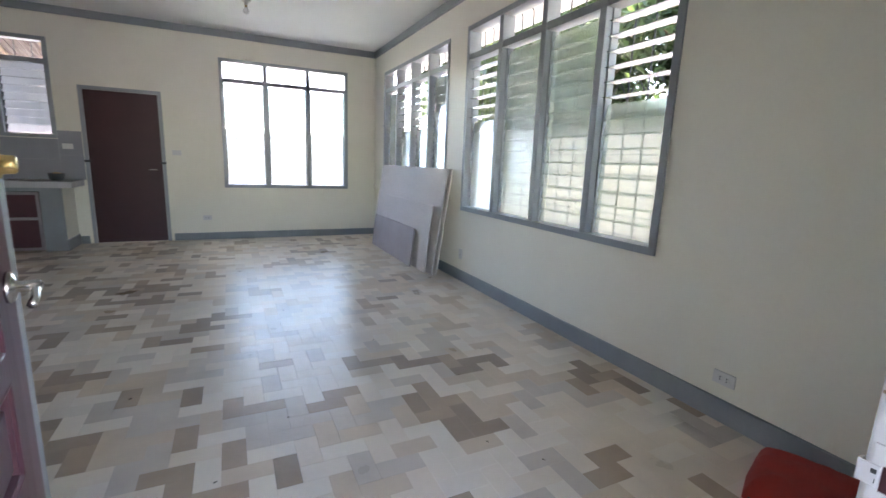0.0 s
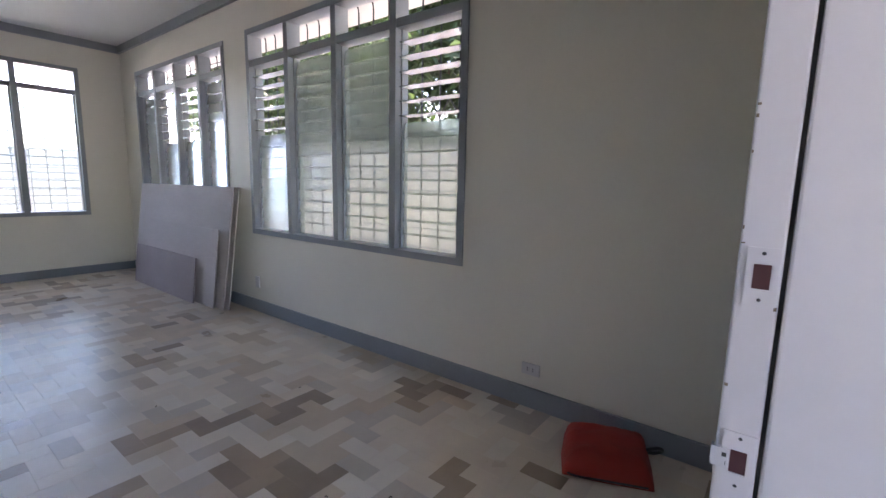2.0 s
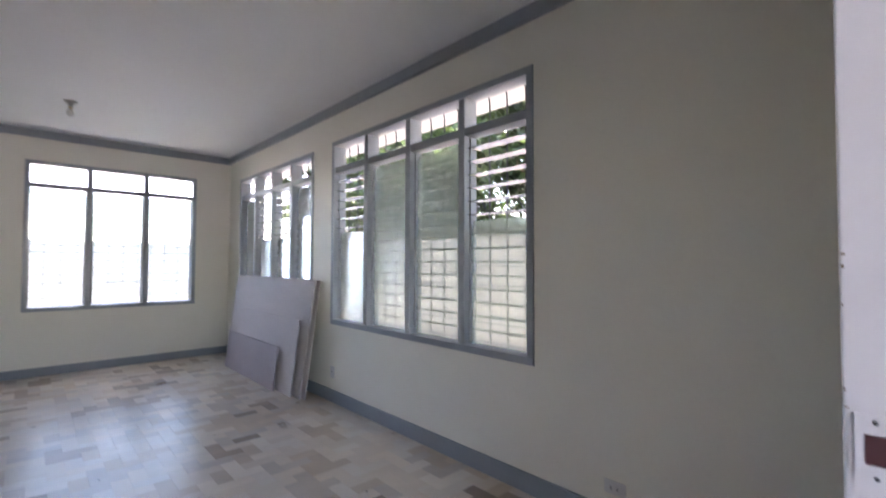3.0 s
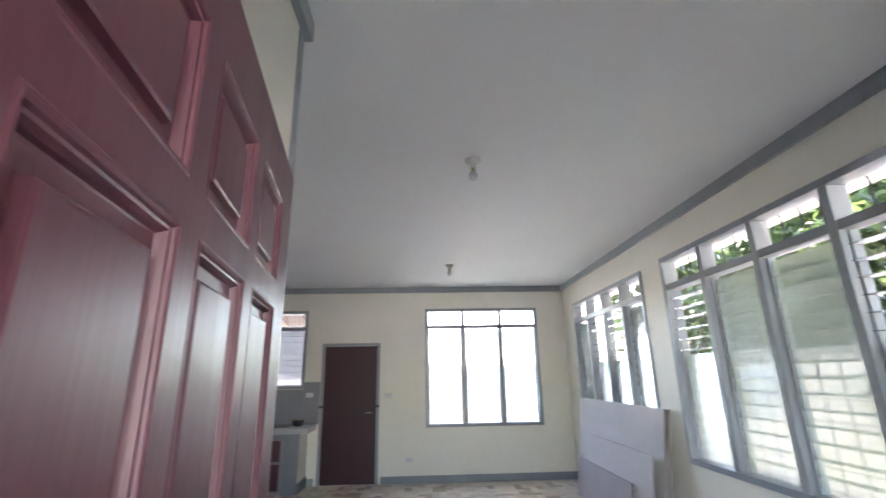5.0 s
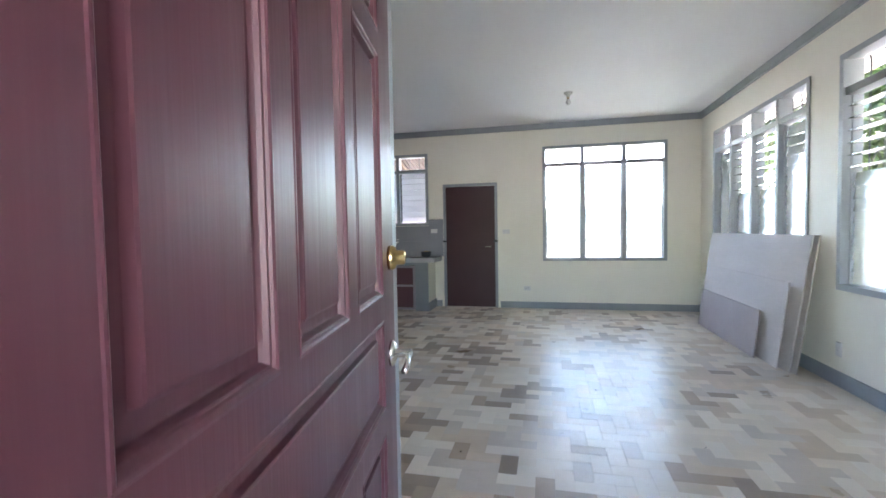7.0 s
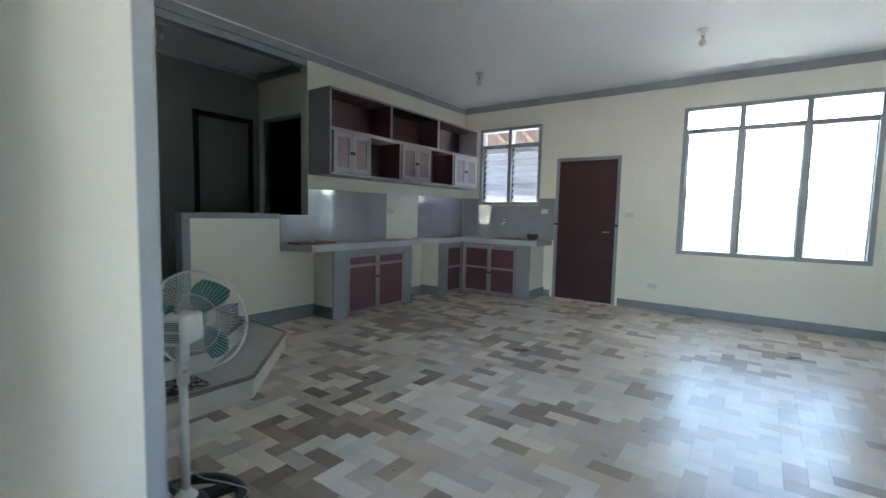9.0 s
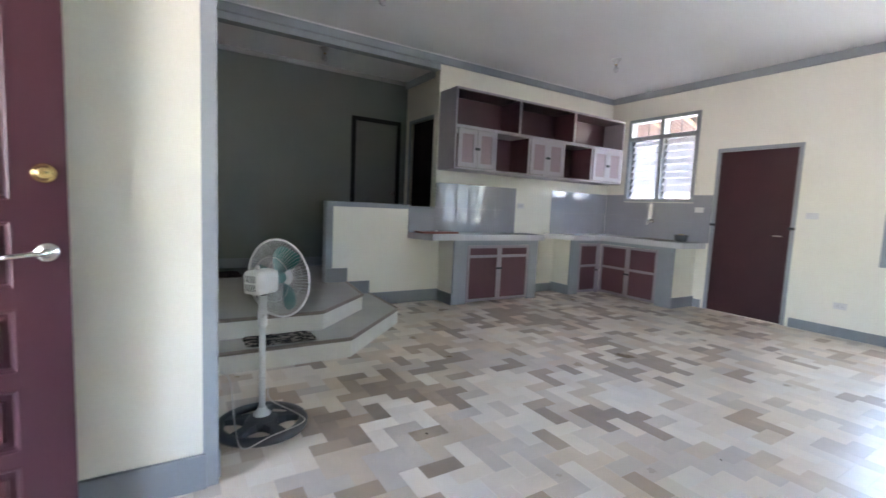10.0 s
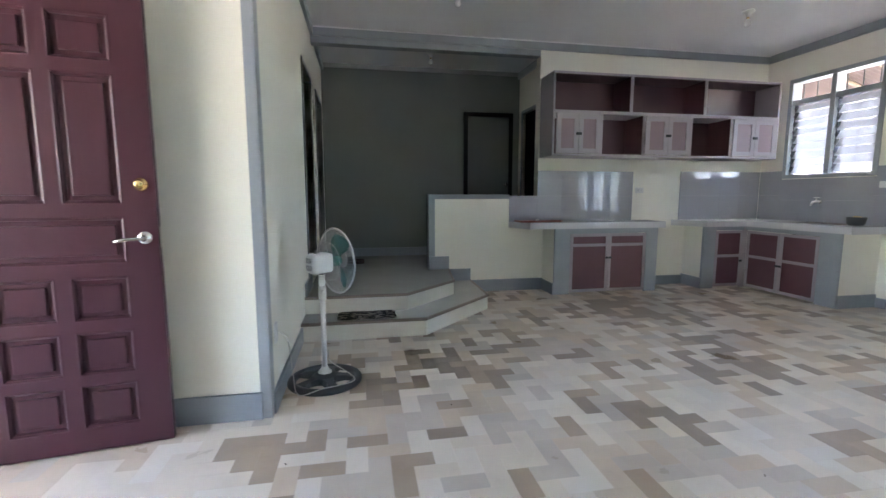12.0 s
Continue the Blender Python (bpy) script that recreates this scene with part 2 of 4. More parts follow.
def pierced(axis, p0, p1, u0, u1, z0, z1, holes=()):
    """A wall with thickness from p0 to p1 along axis ('x' or 'y'), running u0 to u1, with rectangular holes (ua, ub, za, zb)."""
    bm = bmesh.new()
    us = sorted({u0, u1, *[h[0] for h in holes], *[h[1] for h in holes]})
    zs = sorted({z0, z1, *[h[2] for h in holes], *[h[3] for h in holes]})
    us, zs = [u for u in us if u0 <= u <= u1], [z for z in zs if z0 <= z <= z1]
    full = {}
    for i in range(len(us) - 1):
        for j in range(len(zs) - 1):
            uc, zc = (us[i] + us[i + 1]) / 2, (zs[j] + zs[j + 1]) / 2
            full[i, j] = not any(h[0] < uc < h[1] and h[2] < zc < h[3] for h in holes)

    def P(p, u, z):
        return (p, u, z) if axis == "x" else (u, p, z)

    def quad(*c):
        bm.faces.new([bm.verts.new(P(*k)) for k in c])
    for (i, j), f in full.items():
        if not f:
            continue
        a, b, c, d = us[i], us[i + 1], zs[j], zs[j + 1]
        quad((p0, a, c), (p0, b, c), (p0, b, d), (p0, a, d))
        quad((p1, a, c), (p1, a, d), (p1, b, d), (p1, b, c))
        if not full.get((i - 1, j)):
            quad((p0, a, c), (p0, a, d), (p1, a, d), (p1, a, c))
        if not full.get((i + 1, j)):
            quad((p0, b, c), (p1, b, c), (p1, b, d), (p0, b, d))
        if not full.get((i, j - 1)):
            quad((p0, a, c), (p1, a, c), (p1, b, c), (p0, b, c))
        if not full.get((i, j + 1)):
            quad((p0, a, d), (p0, b, d), (p1, b, d), (p1, a, d))
    bmesh.ops.remove_doubles(bm, verts=bm.verts, dist=0.0005)
    bmesh.ops.recalc_face_normals(bm, faces=bm.faces)
    return bm


# ---- the house ----
RW, FW, KW, SW, ST = 3.03, 8.38, -2.72, 2.41, 0.165
BACK, HALLN, FRONT, CEIL = -4.09, 5.35, 0.998, 3.047
HF = 0.30
W3 = (2.578, 5.105, 0.785, 2.67)
W2 = (5.525, 7.865, 0.79, 2.65)
FWIN = (0.662, 2.553, 0.795, 2.672)
KWIN = (-2.388, -1.287, 1.418, 2.665)
FDOOR = (-1.023, -0.085, 0, 2.12)
obj("wall_east", pierced("x", RW, RW + 0.15, FRONT - 0.21, FW + 0.15, -0.2, 3.2, [W3, W2]), CREAM, kind="structure", label="cream painted wall with two long louvred windows")
obj("wall_north", pierced("y", FW, FW + 0.15, -4.24, RW, -0.2, 3.2, [FWIN, KWIN, FDOOR]), CREAM, kind="structure", label="cream painted wall with a window and a maroon door")
obj("wall_kitchen", pierced("x", KW - 0.12, KW, 3.74, FW, -0.2, CEIL, [(3.7, 5.11, 1.2, 4.0), (3.7, 4.74, 1.2, 4)]), CREAM, kind="structure", label="cream kitchen wall with a low parapet")
obj("wall_hall_side", pierced("y", SW - 0.12, SW, -4.09, ST - 0.12, -0.2, CEIL, [(-2.55, -1.8, HF, 2.42), (-3.85, -3.1, HF, 2.42)]), CREAM, kind="structure", label="pale wall beside the raised hall with two doorways")
obj("wall_stub", pierced("x", ST - 0.12, ST, FRONT, SW, -0.2, CEIL), CREAM, kind="structure", label="cream wall end behind the front door")
obj("wall_front", pierced("y", FRONT - 0.21, FRONT, -4.24, RW, -0.2, 3.2, [(0.435, 1.596, 0, 2.16)]), CREAM, kind="structure", label="front wall with the entrance")
obj("wall_hall_back", pierced("x", BACK - 0.15, BACK, FRONT, FW, -0.2, 3.2), GREEN, kind="structure", label="dark grey-green hall wall")
obj("wall_hall_north", pierced("y", HALLN, HALLN + 0.1, BACK, KW - 0.12, -0.2, CEIL, [(-3.93, -3.05, HF, 2.42)]), CREAM, kind="structure", label="cream hall wall with a dark doorway")
obj("ceiling", box(BACK - 0.15, FRONT - 0.21, CEIL, RW, FW, CEIL + 0.1), WHITE, kind="structure", label="flat white painted ceiling")
# its long front overhang is added, out of view, to block sun at the entrance
obj("roof", box(BACK - 0.9, FRONT - 3.4, 3.21, RW + 1.1, FW + 0.9, 3.3), SOFFIT, kind="structure")
obj("floor", box(BACK, FRONT - 0.21, -0.2, RW, FW, -0.004), GROUT, kind="structure", label="marble floor of herringbone pieces")
obj("ground", box(-400, -400, -0.3, 400, 400, -0.21), CONCRETE, kind="structure", label="concrete yard")

# herringbone marble pieces
A = 0.1


def inside(x0, y0, x1, y1):
    if x1 < BACK or x0 > RW or y1 < FRONT - 0.21 or y0 > FW:
        return None
    x0, x1, y0, y1 = max(x0, KW), min(x1, RW), max(y0, FRONT - 0.21), min(y1, FW)
    if x1 - x0 < 0.012 or y1 - y0 < 0.012:
        return None
    cx, cy = (x0 + x1) / 2, (y0 + y1) / 2
    if cx < ST - 0.1 and cy < SW:
        return None
    return x0, y0, x1, y1


OX, OY = 0.047, 0.02
# stones that stand out from their neighbours: 5 dark, 4 brown, 3 grey, 1 pale, as (column, row) of the herringbone
STANDING_OUT = {
    5: ((4, 32), (-3, 32), (-5, 34), (2, 41), (-6, 45), (-6, 34), (2, 53), (-3, 48), (28, 24), (22, 30), (15, 27)),
    4: ((6, 26), (-5, 31), (1, 33), (8, 35), (-5, 35), (-7, 32), (1, 41), (9, 40), (-8, 47), (-3, 45), (27, 26), (21, 20), (24, 16), (19, 31)),
    3: ((6, 37), (5, 37), (6, 29), (8, 32), (9, 29), (8, 36), (0, 43), (-4, 39), (19, 19)),
    1: ((4, 31), (5, 28), (7, 38), (6, 33), (-1, 38), (5, 32), (3, 38), (-4, 40), (18, 22), (29, 24), (14, 29)),
}
tiles = []
pick = random.Random(11)
tone = {}
known = {key: k for k, keys in STANDING_OUT.items() for key in keys}


def stone_of(i, j, upright):
    """Neighbouring pieces often come from one slab: an L of two pieces, or a run of them, shares a stone."""
    if (i, j) in known:
        return known[i, j]
    key = (i + 1, j) if upright else (i, j)
    for q in (key, (key[0] - 1, key[1] - 1), (key[0] + 1, key[1] - 3)):
        if q in tone and pick.random() < (0.34 if q == key else 0.16):
            tone.setdefault(key, tone[q])
            return tone[q]
    x, y = i * A + OX, j * A + OY
    # darker stones at the left rear: weaker light and dirt there, put into colour
    v = pick.random() + 0.30 * noise.noise((i * 0.09, j * 0.09, 7.0)) + (0.17 if x < 0.1 and y > 2.9 else -0.06)
    k = next((k for k, e in enumerate(SHARE) if v < e), 5)
    tone[key] = k
    return k


for i in range(-60, 100):
    for j in range(-60, 100):
        k = (i - j + 3) % 4
        x, y = i * A + OX, j * A + OY
        t = inside(x, y, x + 2 * A, y + A) if k == 0 else inside(x, y, x + A, y + 2 * A) if k == 3 else None
        if t:
            tiles.append((*t, stone_of(i, j, k == 3)))


def slab(bm, x0, y0, x1, y1, top, g=0.00025, c=0.0004):
    """One floor piece, with a joint of 2 g and a small chamfer c."""
    lo = [bm.verts.new((x, y, -0.01)) for x, y in ((x0 + g, y0 + g), (x1 - g, y0 + g), (x1 - g, y1 - g), (x0 + g, y1 - g))]
    mid = [bm.verts.new((v.co.x, v.co.y, top - c * 0.4)) for v in lo]
    hi = [bm.verts.new((x, y, top)) for x, y in ((x0 + g + c, y0 + g + c), (x1 - g - c, y0 + g + c), (x1 - g - c, y1 - g - c), (x0 + g + c, y1 - g - c))]
    for a, b in ((lo, mid), (mid, hi)):
        for q in range(4):
            bm.faces.new((a[q], a[(q + 1) % 4], b[(q + 1) % 4], b[q]))
    bm.faces.new(hi)


# ---- openings: windows ----
def blades(bm, u0, u1, z0, z1, pitch, tilt, depth0, put, width=0.115, th=0.005):
    """Louvre blades over z0..z1; put(u, d, z) gives the place for a run u, a depth d and a height z."""
    z = z0 + pitch / 2
    while z < z1 - 0.02:
        ca, sa = math.cos(radians(tilt)), math.sin(radians(tilt))
        pts = []
        for s, h in ((-width / 2, -th / 2), (width / 2, -th / 2), (width / 2, th / 2), (-width / 2, th / 2)):
            pts.append((depth0 + s * ca - h * sa, z + s * sa + h * ca))
        a = [bm.verts.new(put(u0, d, zz)) for d, zz in pts]
        b = [bm.verts.new(put(u1, d, zz)) for d, zz in pts]
        for q in range(4):
            bm.faces.new((a[q], a[(q + 1) % 4], b[(q + 1) % 4], b[q]))
        bm.faces.new(a[::-1])
        bm.faces.new(b)
        z += pitch
    return bm


def pbox(put, u0, u1, d0, d1, z0, z1, bevel=0.0, bm=None):
    a, b = put(u0, d0, z0), put(u1, d1, z1)
    return box(min(a[0], b[0]), min(a[1], b[1]), z0, max(a[0], b[0]), max(a[1], b[1]), z1, bevel, bm)


def window(name, label, put, u0, u1, z0, z1, bays, rail, states, lower=1.72, grille=True, glass=None, shut=79, top_rails=0):
    """A timber window with mullions, a transom rail and louvres. states, a bay: 'c' closed, 'o' open above and closed below."""
    w = thing(name, label, "window")
    w["kind"] = "structure"
    fr = 0.05
    D0, D1 = -0.012, 0.13
    for nm, q in (("sill", (u0, u1, z0, z0 + fr)), ("head", (u0, u1, z1 - fr, z1)), ("jamb", (u0, u0 + fr, z0 + fr, z1 - fr)), ("jamb", (u1 - fr, u1, z0 + fr, z1 - fr))):
        part(nm, pbox(put, q[0], q[1], D0, D1, q[2], q[3], 0.004), GREY, w)
    step = (u1 - u0) / bays
    edges = [u0 + fr] + [u0 + step * k for k in range(1, bays)] + [u1 - fr]
    for k in range(1, bays):
        part("mullion", pbox(put, edges[k] - 0.03, edges[k] + 0.03, -0.004, 0.125, z0 + fr, z1 - fr, 0.004), GREY, w)
    for k in range(bays):
        a = edges[k] + (0.03 if k else 0)
        b = edges[k + 1] - (0.03 if k < bays - 1 else 0)
        part("transom", pbox(put, a, b, 0.0, 0.12, rail - 0.03, rail + 0.03, 0.004), GREY, w)
        for side in (a + 0.001, b - 0.013):
            part("louvre_track", pbox(put, side, side + 0.012, 0.05, 0.10, z0 + fr, rail - 0.032), IRON if side < a + 0.01 else GREY, w)
        st = states[k]
        zl, zh = z0 + fr + 0.01, rail - 0.04
        split = zl if st == "O" else lower if st == "o" else zh
        bm = bmesh.new()
        if split - zl > 0.1:
            blades(bm, a + 0.014, b - 0.014, zl, split, 0.097, shut, 0.075, put)
        if bm.verts:
            part("louvre_blade", bm, glass or GLASS, w, "closed figured glass louvre blades").visible_shadow = False
        else:
            bm.free()
        if zh - split > 0.1:
            bm = blades(bmesh.new(), a + 0.014, b - 0.014, split, zh, 0.097, 2, 0.075, put)
            part("louvre_blade", bm, CLEAR, w, "open tilted glass louvre blades").visible_shadow = False
        z = zl + 0.03
        bm = bmesh.new()
        while z < zh:
            pbox(put, a + 0.013, a + 0.017, 0.025, 0.115, z, z + 0.03, 0, bm)
            z += 0.097
        part("louvre_clip", bm, IRON, w)
    if grille:
        g0, g1, out = u0 + 0.03, u1 - 0.03, 0.185
        bm = bmesh.new()
        n = int((g1 - g0) / 0.155)
        for q in range(n + 1):
            u = g0 + (g1 - g0) * q / n
            tube([put(u, 0.135, z1 - 0.012), put(u, out - 0.02, z1 - 0.016), put(u, out - 0.006, z1 - 0.035), put(u, out, z1 - 0.07), put(u, out, z0 + 0.02)], 0.0065, 6, bm)
        for z in [z0 + 0.05 + 0.14 * q for q in range(7)]:
            tube([put(g0, out + 0.008, z), put(g1, out + 0.008, z)], 0.005, 5, bm)
        for q in range(n):
            ua, ub = g0 + (g1 - g0) * q / n, g0 + (g1 - g0) * (q + 1) / n
            for za in (1.60, 1.76):
                tube([put(ua, out, za), put((ua + ub) / 2, out, za + 0.13), put(ub, out, za)], 0.005, 5, bm)
        for q in range(top_rails):
            z = z1 - 0.09 - 0.045 * q
            tube([put(g0, out + 0.008, z), put(g1, out + 0.008, z)], 0.005, 5, bm)
        part("security_grille", bm, IRON, w, "dark iron bars with pointed arches and curved tops")
    return w


east = lambda u, d, z: (RW + d, u, z)
north = lambda u, d, z: (u, FW + d, z)
window("window_1", "grey-framed four-bay louvre window, outer bays half open", east, *W3, 4, 2.37, "occo")
window("window_2", "grey-framed four-bay louvre window behind leaning boards, middle bays open", east, *W2, 4, 2.37, "cooc", glass=PALEGLASS, top_rails=5)
window("window_3", "bright grey-framed three-bay louvre window with closed glass", north, *FWIN, 3, 2.37, "ccc", glass=PALEGLASS)
window("window_4", "two-bay louvre window over the kitchen sink", north, *KWIN, 2, 2.37, "cc", glass=ROOMGLASS, shut=58)


# ---- trims ----
def strip(name, mat, segs, label=""):
    for s in segs:
        obj(name, box(*s, 0.003), mat, kind="structure", label=label)


B = 0.122
strip("baseboard", SKIRT, [
    (RW - 0.018, FRONT + 0.018, 0, RW, FW, B), (FDOOR[1] + 0.04, FW - 0.018, 0, RW - 0.018, FW, 0.108), (-1.16, FW - 0.018, 0, FDOOR[0] - 0.04, FW, 0.108),
    (KW, 6.62, 0, KW + 0.018, 7.28, B), (KW, 4.247, 0, KW + 0.018, 5.2, 0.15), (KW, 3.975, 0.15, KW + 0.018, 4.247, 0.30), (KW, 3.74, 0.30, KW + 0.018, 3.975, 0.46),
    (ST, FRONT, 0, ST + 0.018, SW - 0.04, 0.15), (-1.14, SW, 0, ST - 0.04, SW + 0.018, B), (-1.95, SW, HF, -1.45, SW + 0.018, HF + B),
    (BACK, SW, HF, BACK + 0.018, 4.476, HF + B), (1.65, FRONT, 0, RW - 0.018, FRONT + 0.018, B)], "grey painted skirting")
# the grey corner strip of the wall end and the parapet's edges
strip("trim", GREY, [(ST, SW - 0.052, 0.0, ST + 0.006, SW, CEIL - 0.1), (ST - 0.08, SW, 0.0, ST + 0.006, SW + 0.006, CEIL - 0.1),
    (KW, 3.735, 0.46, KW + 0.006, 3.80, 1.2), (KW, 3.80, 1.16, KW + 0.006, 4.74, 1.2), (KW - 0.125, 3.725, HF, KW + 0.006, 3.74, 1.2), (KW - 0.13, 3.725, 1.2, KW + 0.01, 4.74, 1.215)])
C0 = CEIL - 0.095
strip("cornice", GREY, [(RW - 0.035, FRONT, C0, RW, FW, CEIL), (ST, FW - 0.035, C0, RW - 0.035, FW, CEIL), (KW, FW - 0.035, C0, ST, FW, CEIL),
    (KW, SW + 0.035, C0, KW + 0.035, FW - 0.035, CEIL), (KW, SW, C0, ST + 0.035, SW + 0.035, CEIL), (ST, FRONT, C0, ST + 0.035, SW, CEIL), (ST + 0.035, FRONT, C0, RW - 0.035, FRONT + 0.035, CEIL),
    (BACK, SW, C0, KW - 0.12, SW + 0.035, CEIL), (BACK, HALLN - 0.035, C0, KW - 0.12, HALLN, CEIL)], "grey painted cornice")
strip("ceiling_bead", WHITE, [(KW + 0.035, SW + 0.035, CEIL - 0.012, KW + 0.05, FW - 0.035, CEIL)], "white ceiling bead")
strip("ceiling_bead", BEAD, [(BACK, SW + 0.035, CEIL - 0.055, BACK + 0.03, HALLN - 0.035, CEIL)], "pale grey ceiling bead")
obj("beam", box(KW - 0.12, SW, 2.885, KW, 5.11, CEIL), GREY, kind="structure", label="grey beam over the hall opening")

# ---- raised hall and steps ----
obj("hall_floor", box(BACK, FRONT, -0.1, KW - 0.12, FW, HF), LANDING, kind="structure", label="raised hall floor of pale tiles")
steps = thing("steps", "two cream steps with brown nosings up to the tiled hall", "steps")
steps["kind"] = "structure"
S1 = [(-1.10, SW), (-1.10, 3.45), (-1.88, 4.23), (KW, 4.25), (KW - 0.12, 4.25), (KW - 0.12, SW)]
S2 = [(-1.42, SW), (-1.42, 3.32), (-1.98, 3.88), (KW, 3.97), (KW - 0.12, 3.97), (KW - 0.12, SW)]
S1b = [S1[0], S1[1], S1[2], S1[3], (KW, SW)]
S2b = [S2[0], S2[1], S2[2], S2[3], (KW, 3.74), (KW - 0.12, 3.74), (KW - 0.12, SW)]
part("lower_riser", prism(S1b, 0.0, 0.135), RISER, steps)
part("lower_tread", prism(S1b, 0.135, 0.15), LANDING, steps)
part("upper_riser", prism(S2b, 0.15, 0.285), RISER, steps)
part("upper_tread", prism(S2b, 0.285, HF), LANDING, steps)
for poly, z in ((S1, 0.15), (S2, HF)):
    for a, b in ((0, 1), (1, 2), (2, 3)):
        p, q = Vector((*poly[a], z - 0.006)), Vector((*poly[b], z - 0.006))
        part("nosing", tube([p, q], 0.015, 8), NOSE, steps)


# ---- doors ----
def far_door():
    d = thing("door_2", "closed dark maroon flush door in a grey frame", "door")
    d["kind"] = "structure"
    x0, x1, _, h = FDOOR
    part("jamb", box(x0, FW - 0.012, 0, x0 + 0.045, FW + 0.12, h, 0.003), GREY, d)
    part("jamb", box(x1 - 0.045, FW - 0.012, 0, x1, FW + 0.12, h, 0.003), GREY, d)
    part("head", box(x0 + 0.045, FW - 0.012, h - 0.045, x1 - 0.045, FW + 0.12, h, 0.003), GREY, d)
    leaf = part("leaf", box(x0 + 0.048, FW + 0.0, 0.005, x1 - 0.048, FW + 0.04, h - 0.048, 0.003), DARKMAROON, d)
    bm = tube([(x1 - 0.11, FW, 1.04), (x1 - 0.11, FW - 0.05, 1.04), (x1 - 0.21, FW - 0.055, 1.04)], 0.009)
    part("handle", bm, CHROME, leaf, smooth=True)
    for x in (x0 + 0.03, x1 - 0.03):
        part("bolt", box(x - 0.035, FW - 0.03, 1.12, x + 0.035, FW - 0.012, 1.15, 0.004), IRON, d)


far_door()

LZ = 2.1
HINGE, FREE = Vector((0.472, 0.964, 0)), Vector((0.312, 1.978, 0))


def panel_door():
    """The front door: leaf frame with raised and fielded panels on both faces."""
    W = (FREE - HINGE).length
    ang = math.degrees(math.atan2(FREE.y - HINGE.y, FREE.x - HINGE.x))
    d = thing("front_door", "open glossy maroon panelled front door with brass lock and steel lever", "door", at=(*HINGE[:2], 0), rz=ang)
    T = 0.042
    st = 0.131
    cols = [(0.100, 0.334), (0.388, 0.613), (0.668, W - st)]
    rows = [(0.118, 0.330), (0.375, 0.583), (0.632, 0.838)]
    tall = (1.165, 1.735)
    top = (1.785, 1.985)
    holes = [(a, b, c, e) for a, b in cols for c, e in rows + [tall, top]] + [(cols[0][0], cols[2][1], 0.895, 1.11)]
    # the leaf lies along its own x, thickness in y from 0 to T
    leaf = part("leaf", pierced("y", 0.0, T, 0.0, W, 0.01, LZ, holes), MAROON, d)
    for a, b, c, e in holes:
        bm = bmesh.new()
        g = 0.040
        for y0, s in ((0.0, 1), (T, -1)):
            rim = []
            for inset, dep in ((0.0, 0.0), (0.002, -0.001), (0.005, -0.0012), (0.008, 0.001), (0.010, 0.0045), (0.013, 0.0055), (0.016, 0.0110), (0.0175, 0.0165), (0.020, 0.0172), (g - 0.004, 0.0176), (g - 0.002, 0.0174), (g, 0.0080), (g + 0.003, 0.0065)):
                rim.append([bm.verts.new((x, y0 + s * dep, z)) for x, z in ((a + inset, c + inset), (b - inset, c + inset), (b - inset, e - inset), (a + inset, e - inset))])
            for r0, r1 in zip(rim, rim[1:]):
                for q in range(4):
                    bm.faces.new((r0[q], r0[(q + 1) % 4], r1[(q + 1) % 4], r1[q]))
            bm.faces.new(rim[-1])
        bmesh.ops.recalc_face_normals(bm, faces=bm.faces)
        part("panel", bm, MAROON, leaf)
    for side, y in ((-1, 0.0), (1, T)):
        m = Matrix.Translation((W - 0.055, y, 1.255)) @ Matrix.Rotation(radians(-90 * side), 4, "X") if side > 0 else Matrix.Translation((W - 0.055, y, 1.255)) @ Matrix.Rotation(radians(90), 4, "X")
        bm = turned([(0.031, 0), (0.031, 0.008), (0.028, 0.016), (0.019, 0.02), (0.018, 0.038), (0.014, 0.042)] if side < 0 else [(0.026, 0), (0.026, 0.008), (0.023, 0.018), (0.018, 0.021)], 20, m=m)
        part("deadbolt", bm, BRASS, d, "polished brass deadbolt", smooth=True)
        m = Matrix.Translation((W - 0.055, y, 1.01)) @ Matrix.Rotation(radians(90 if side < 0 else -90), 4, "X")
        lever = part("lever", turned([(0.032, 0), (0.032, 0.006), (0.026, 0.012), (0.012, 0.016), (0.011, 0.05), (0.009, 0.054)], 20, m=m), CHROME, d, "brushed steel lever handle", smooth=True)
        yo = y + side * 0.05
        part("grip", tube([(W - 0.055, yo, 1.01), (W - 0.10, yo, 1.008), (W - 0.14, yo + side * 0.004, 1.004), (W - 0.165, yo + side * 0.002, 0.998)], 0.0085, 8), CHROME, lever, smooth=True)
    part("latch_plate", box(W, 0.009, 0.96, W + 0.002, 0.033, 1.06), CHROME, d)
    for z in (0.25, 1.05, 1.85):
        part("hinge", tube([(-0.008, T + 0.004, z - 0.05), (-0.008, T + 0.004, z + 0.05)], 0.008), CHROME, d)
    return d


panel_door()


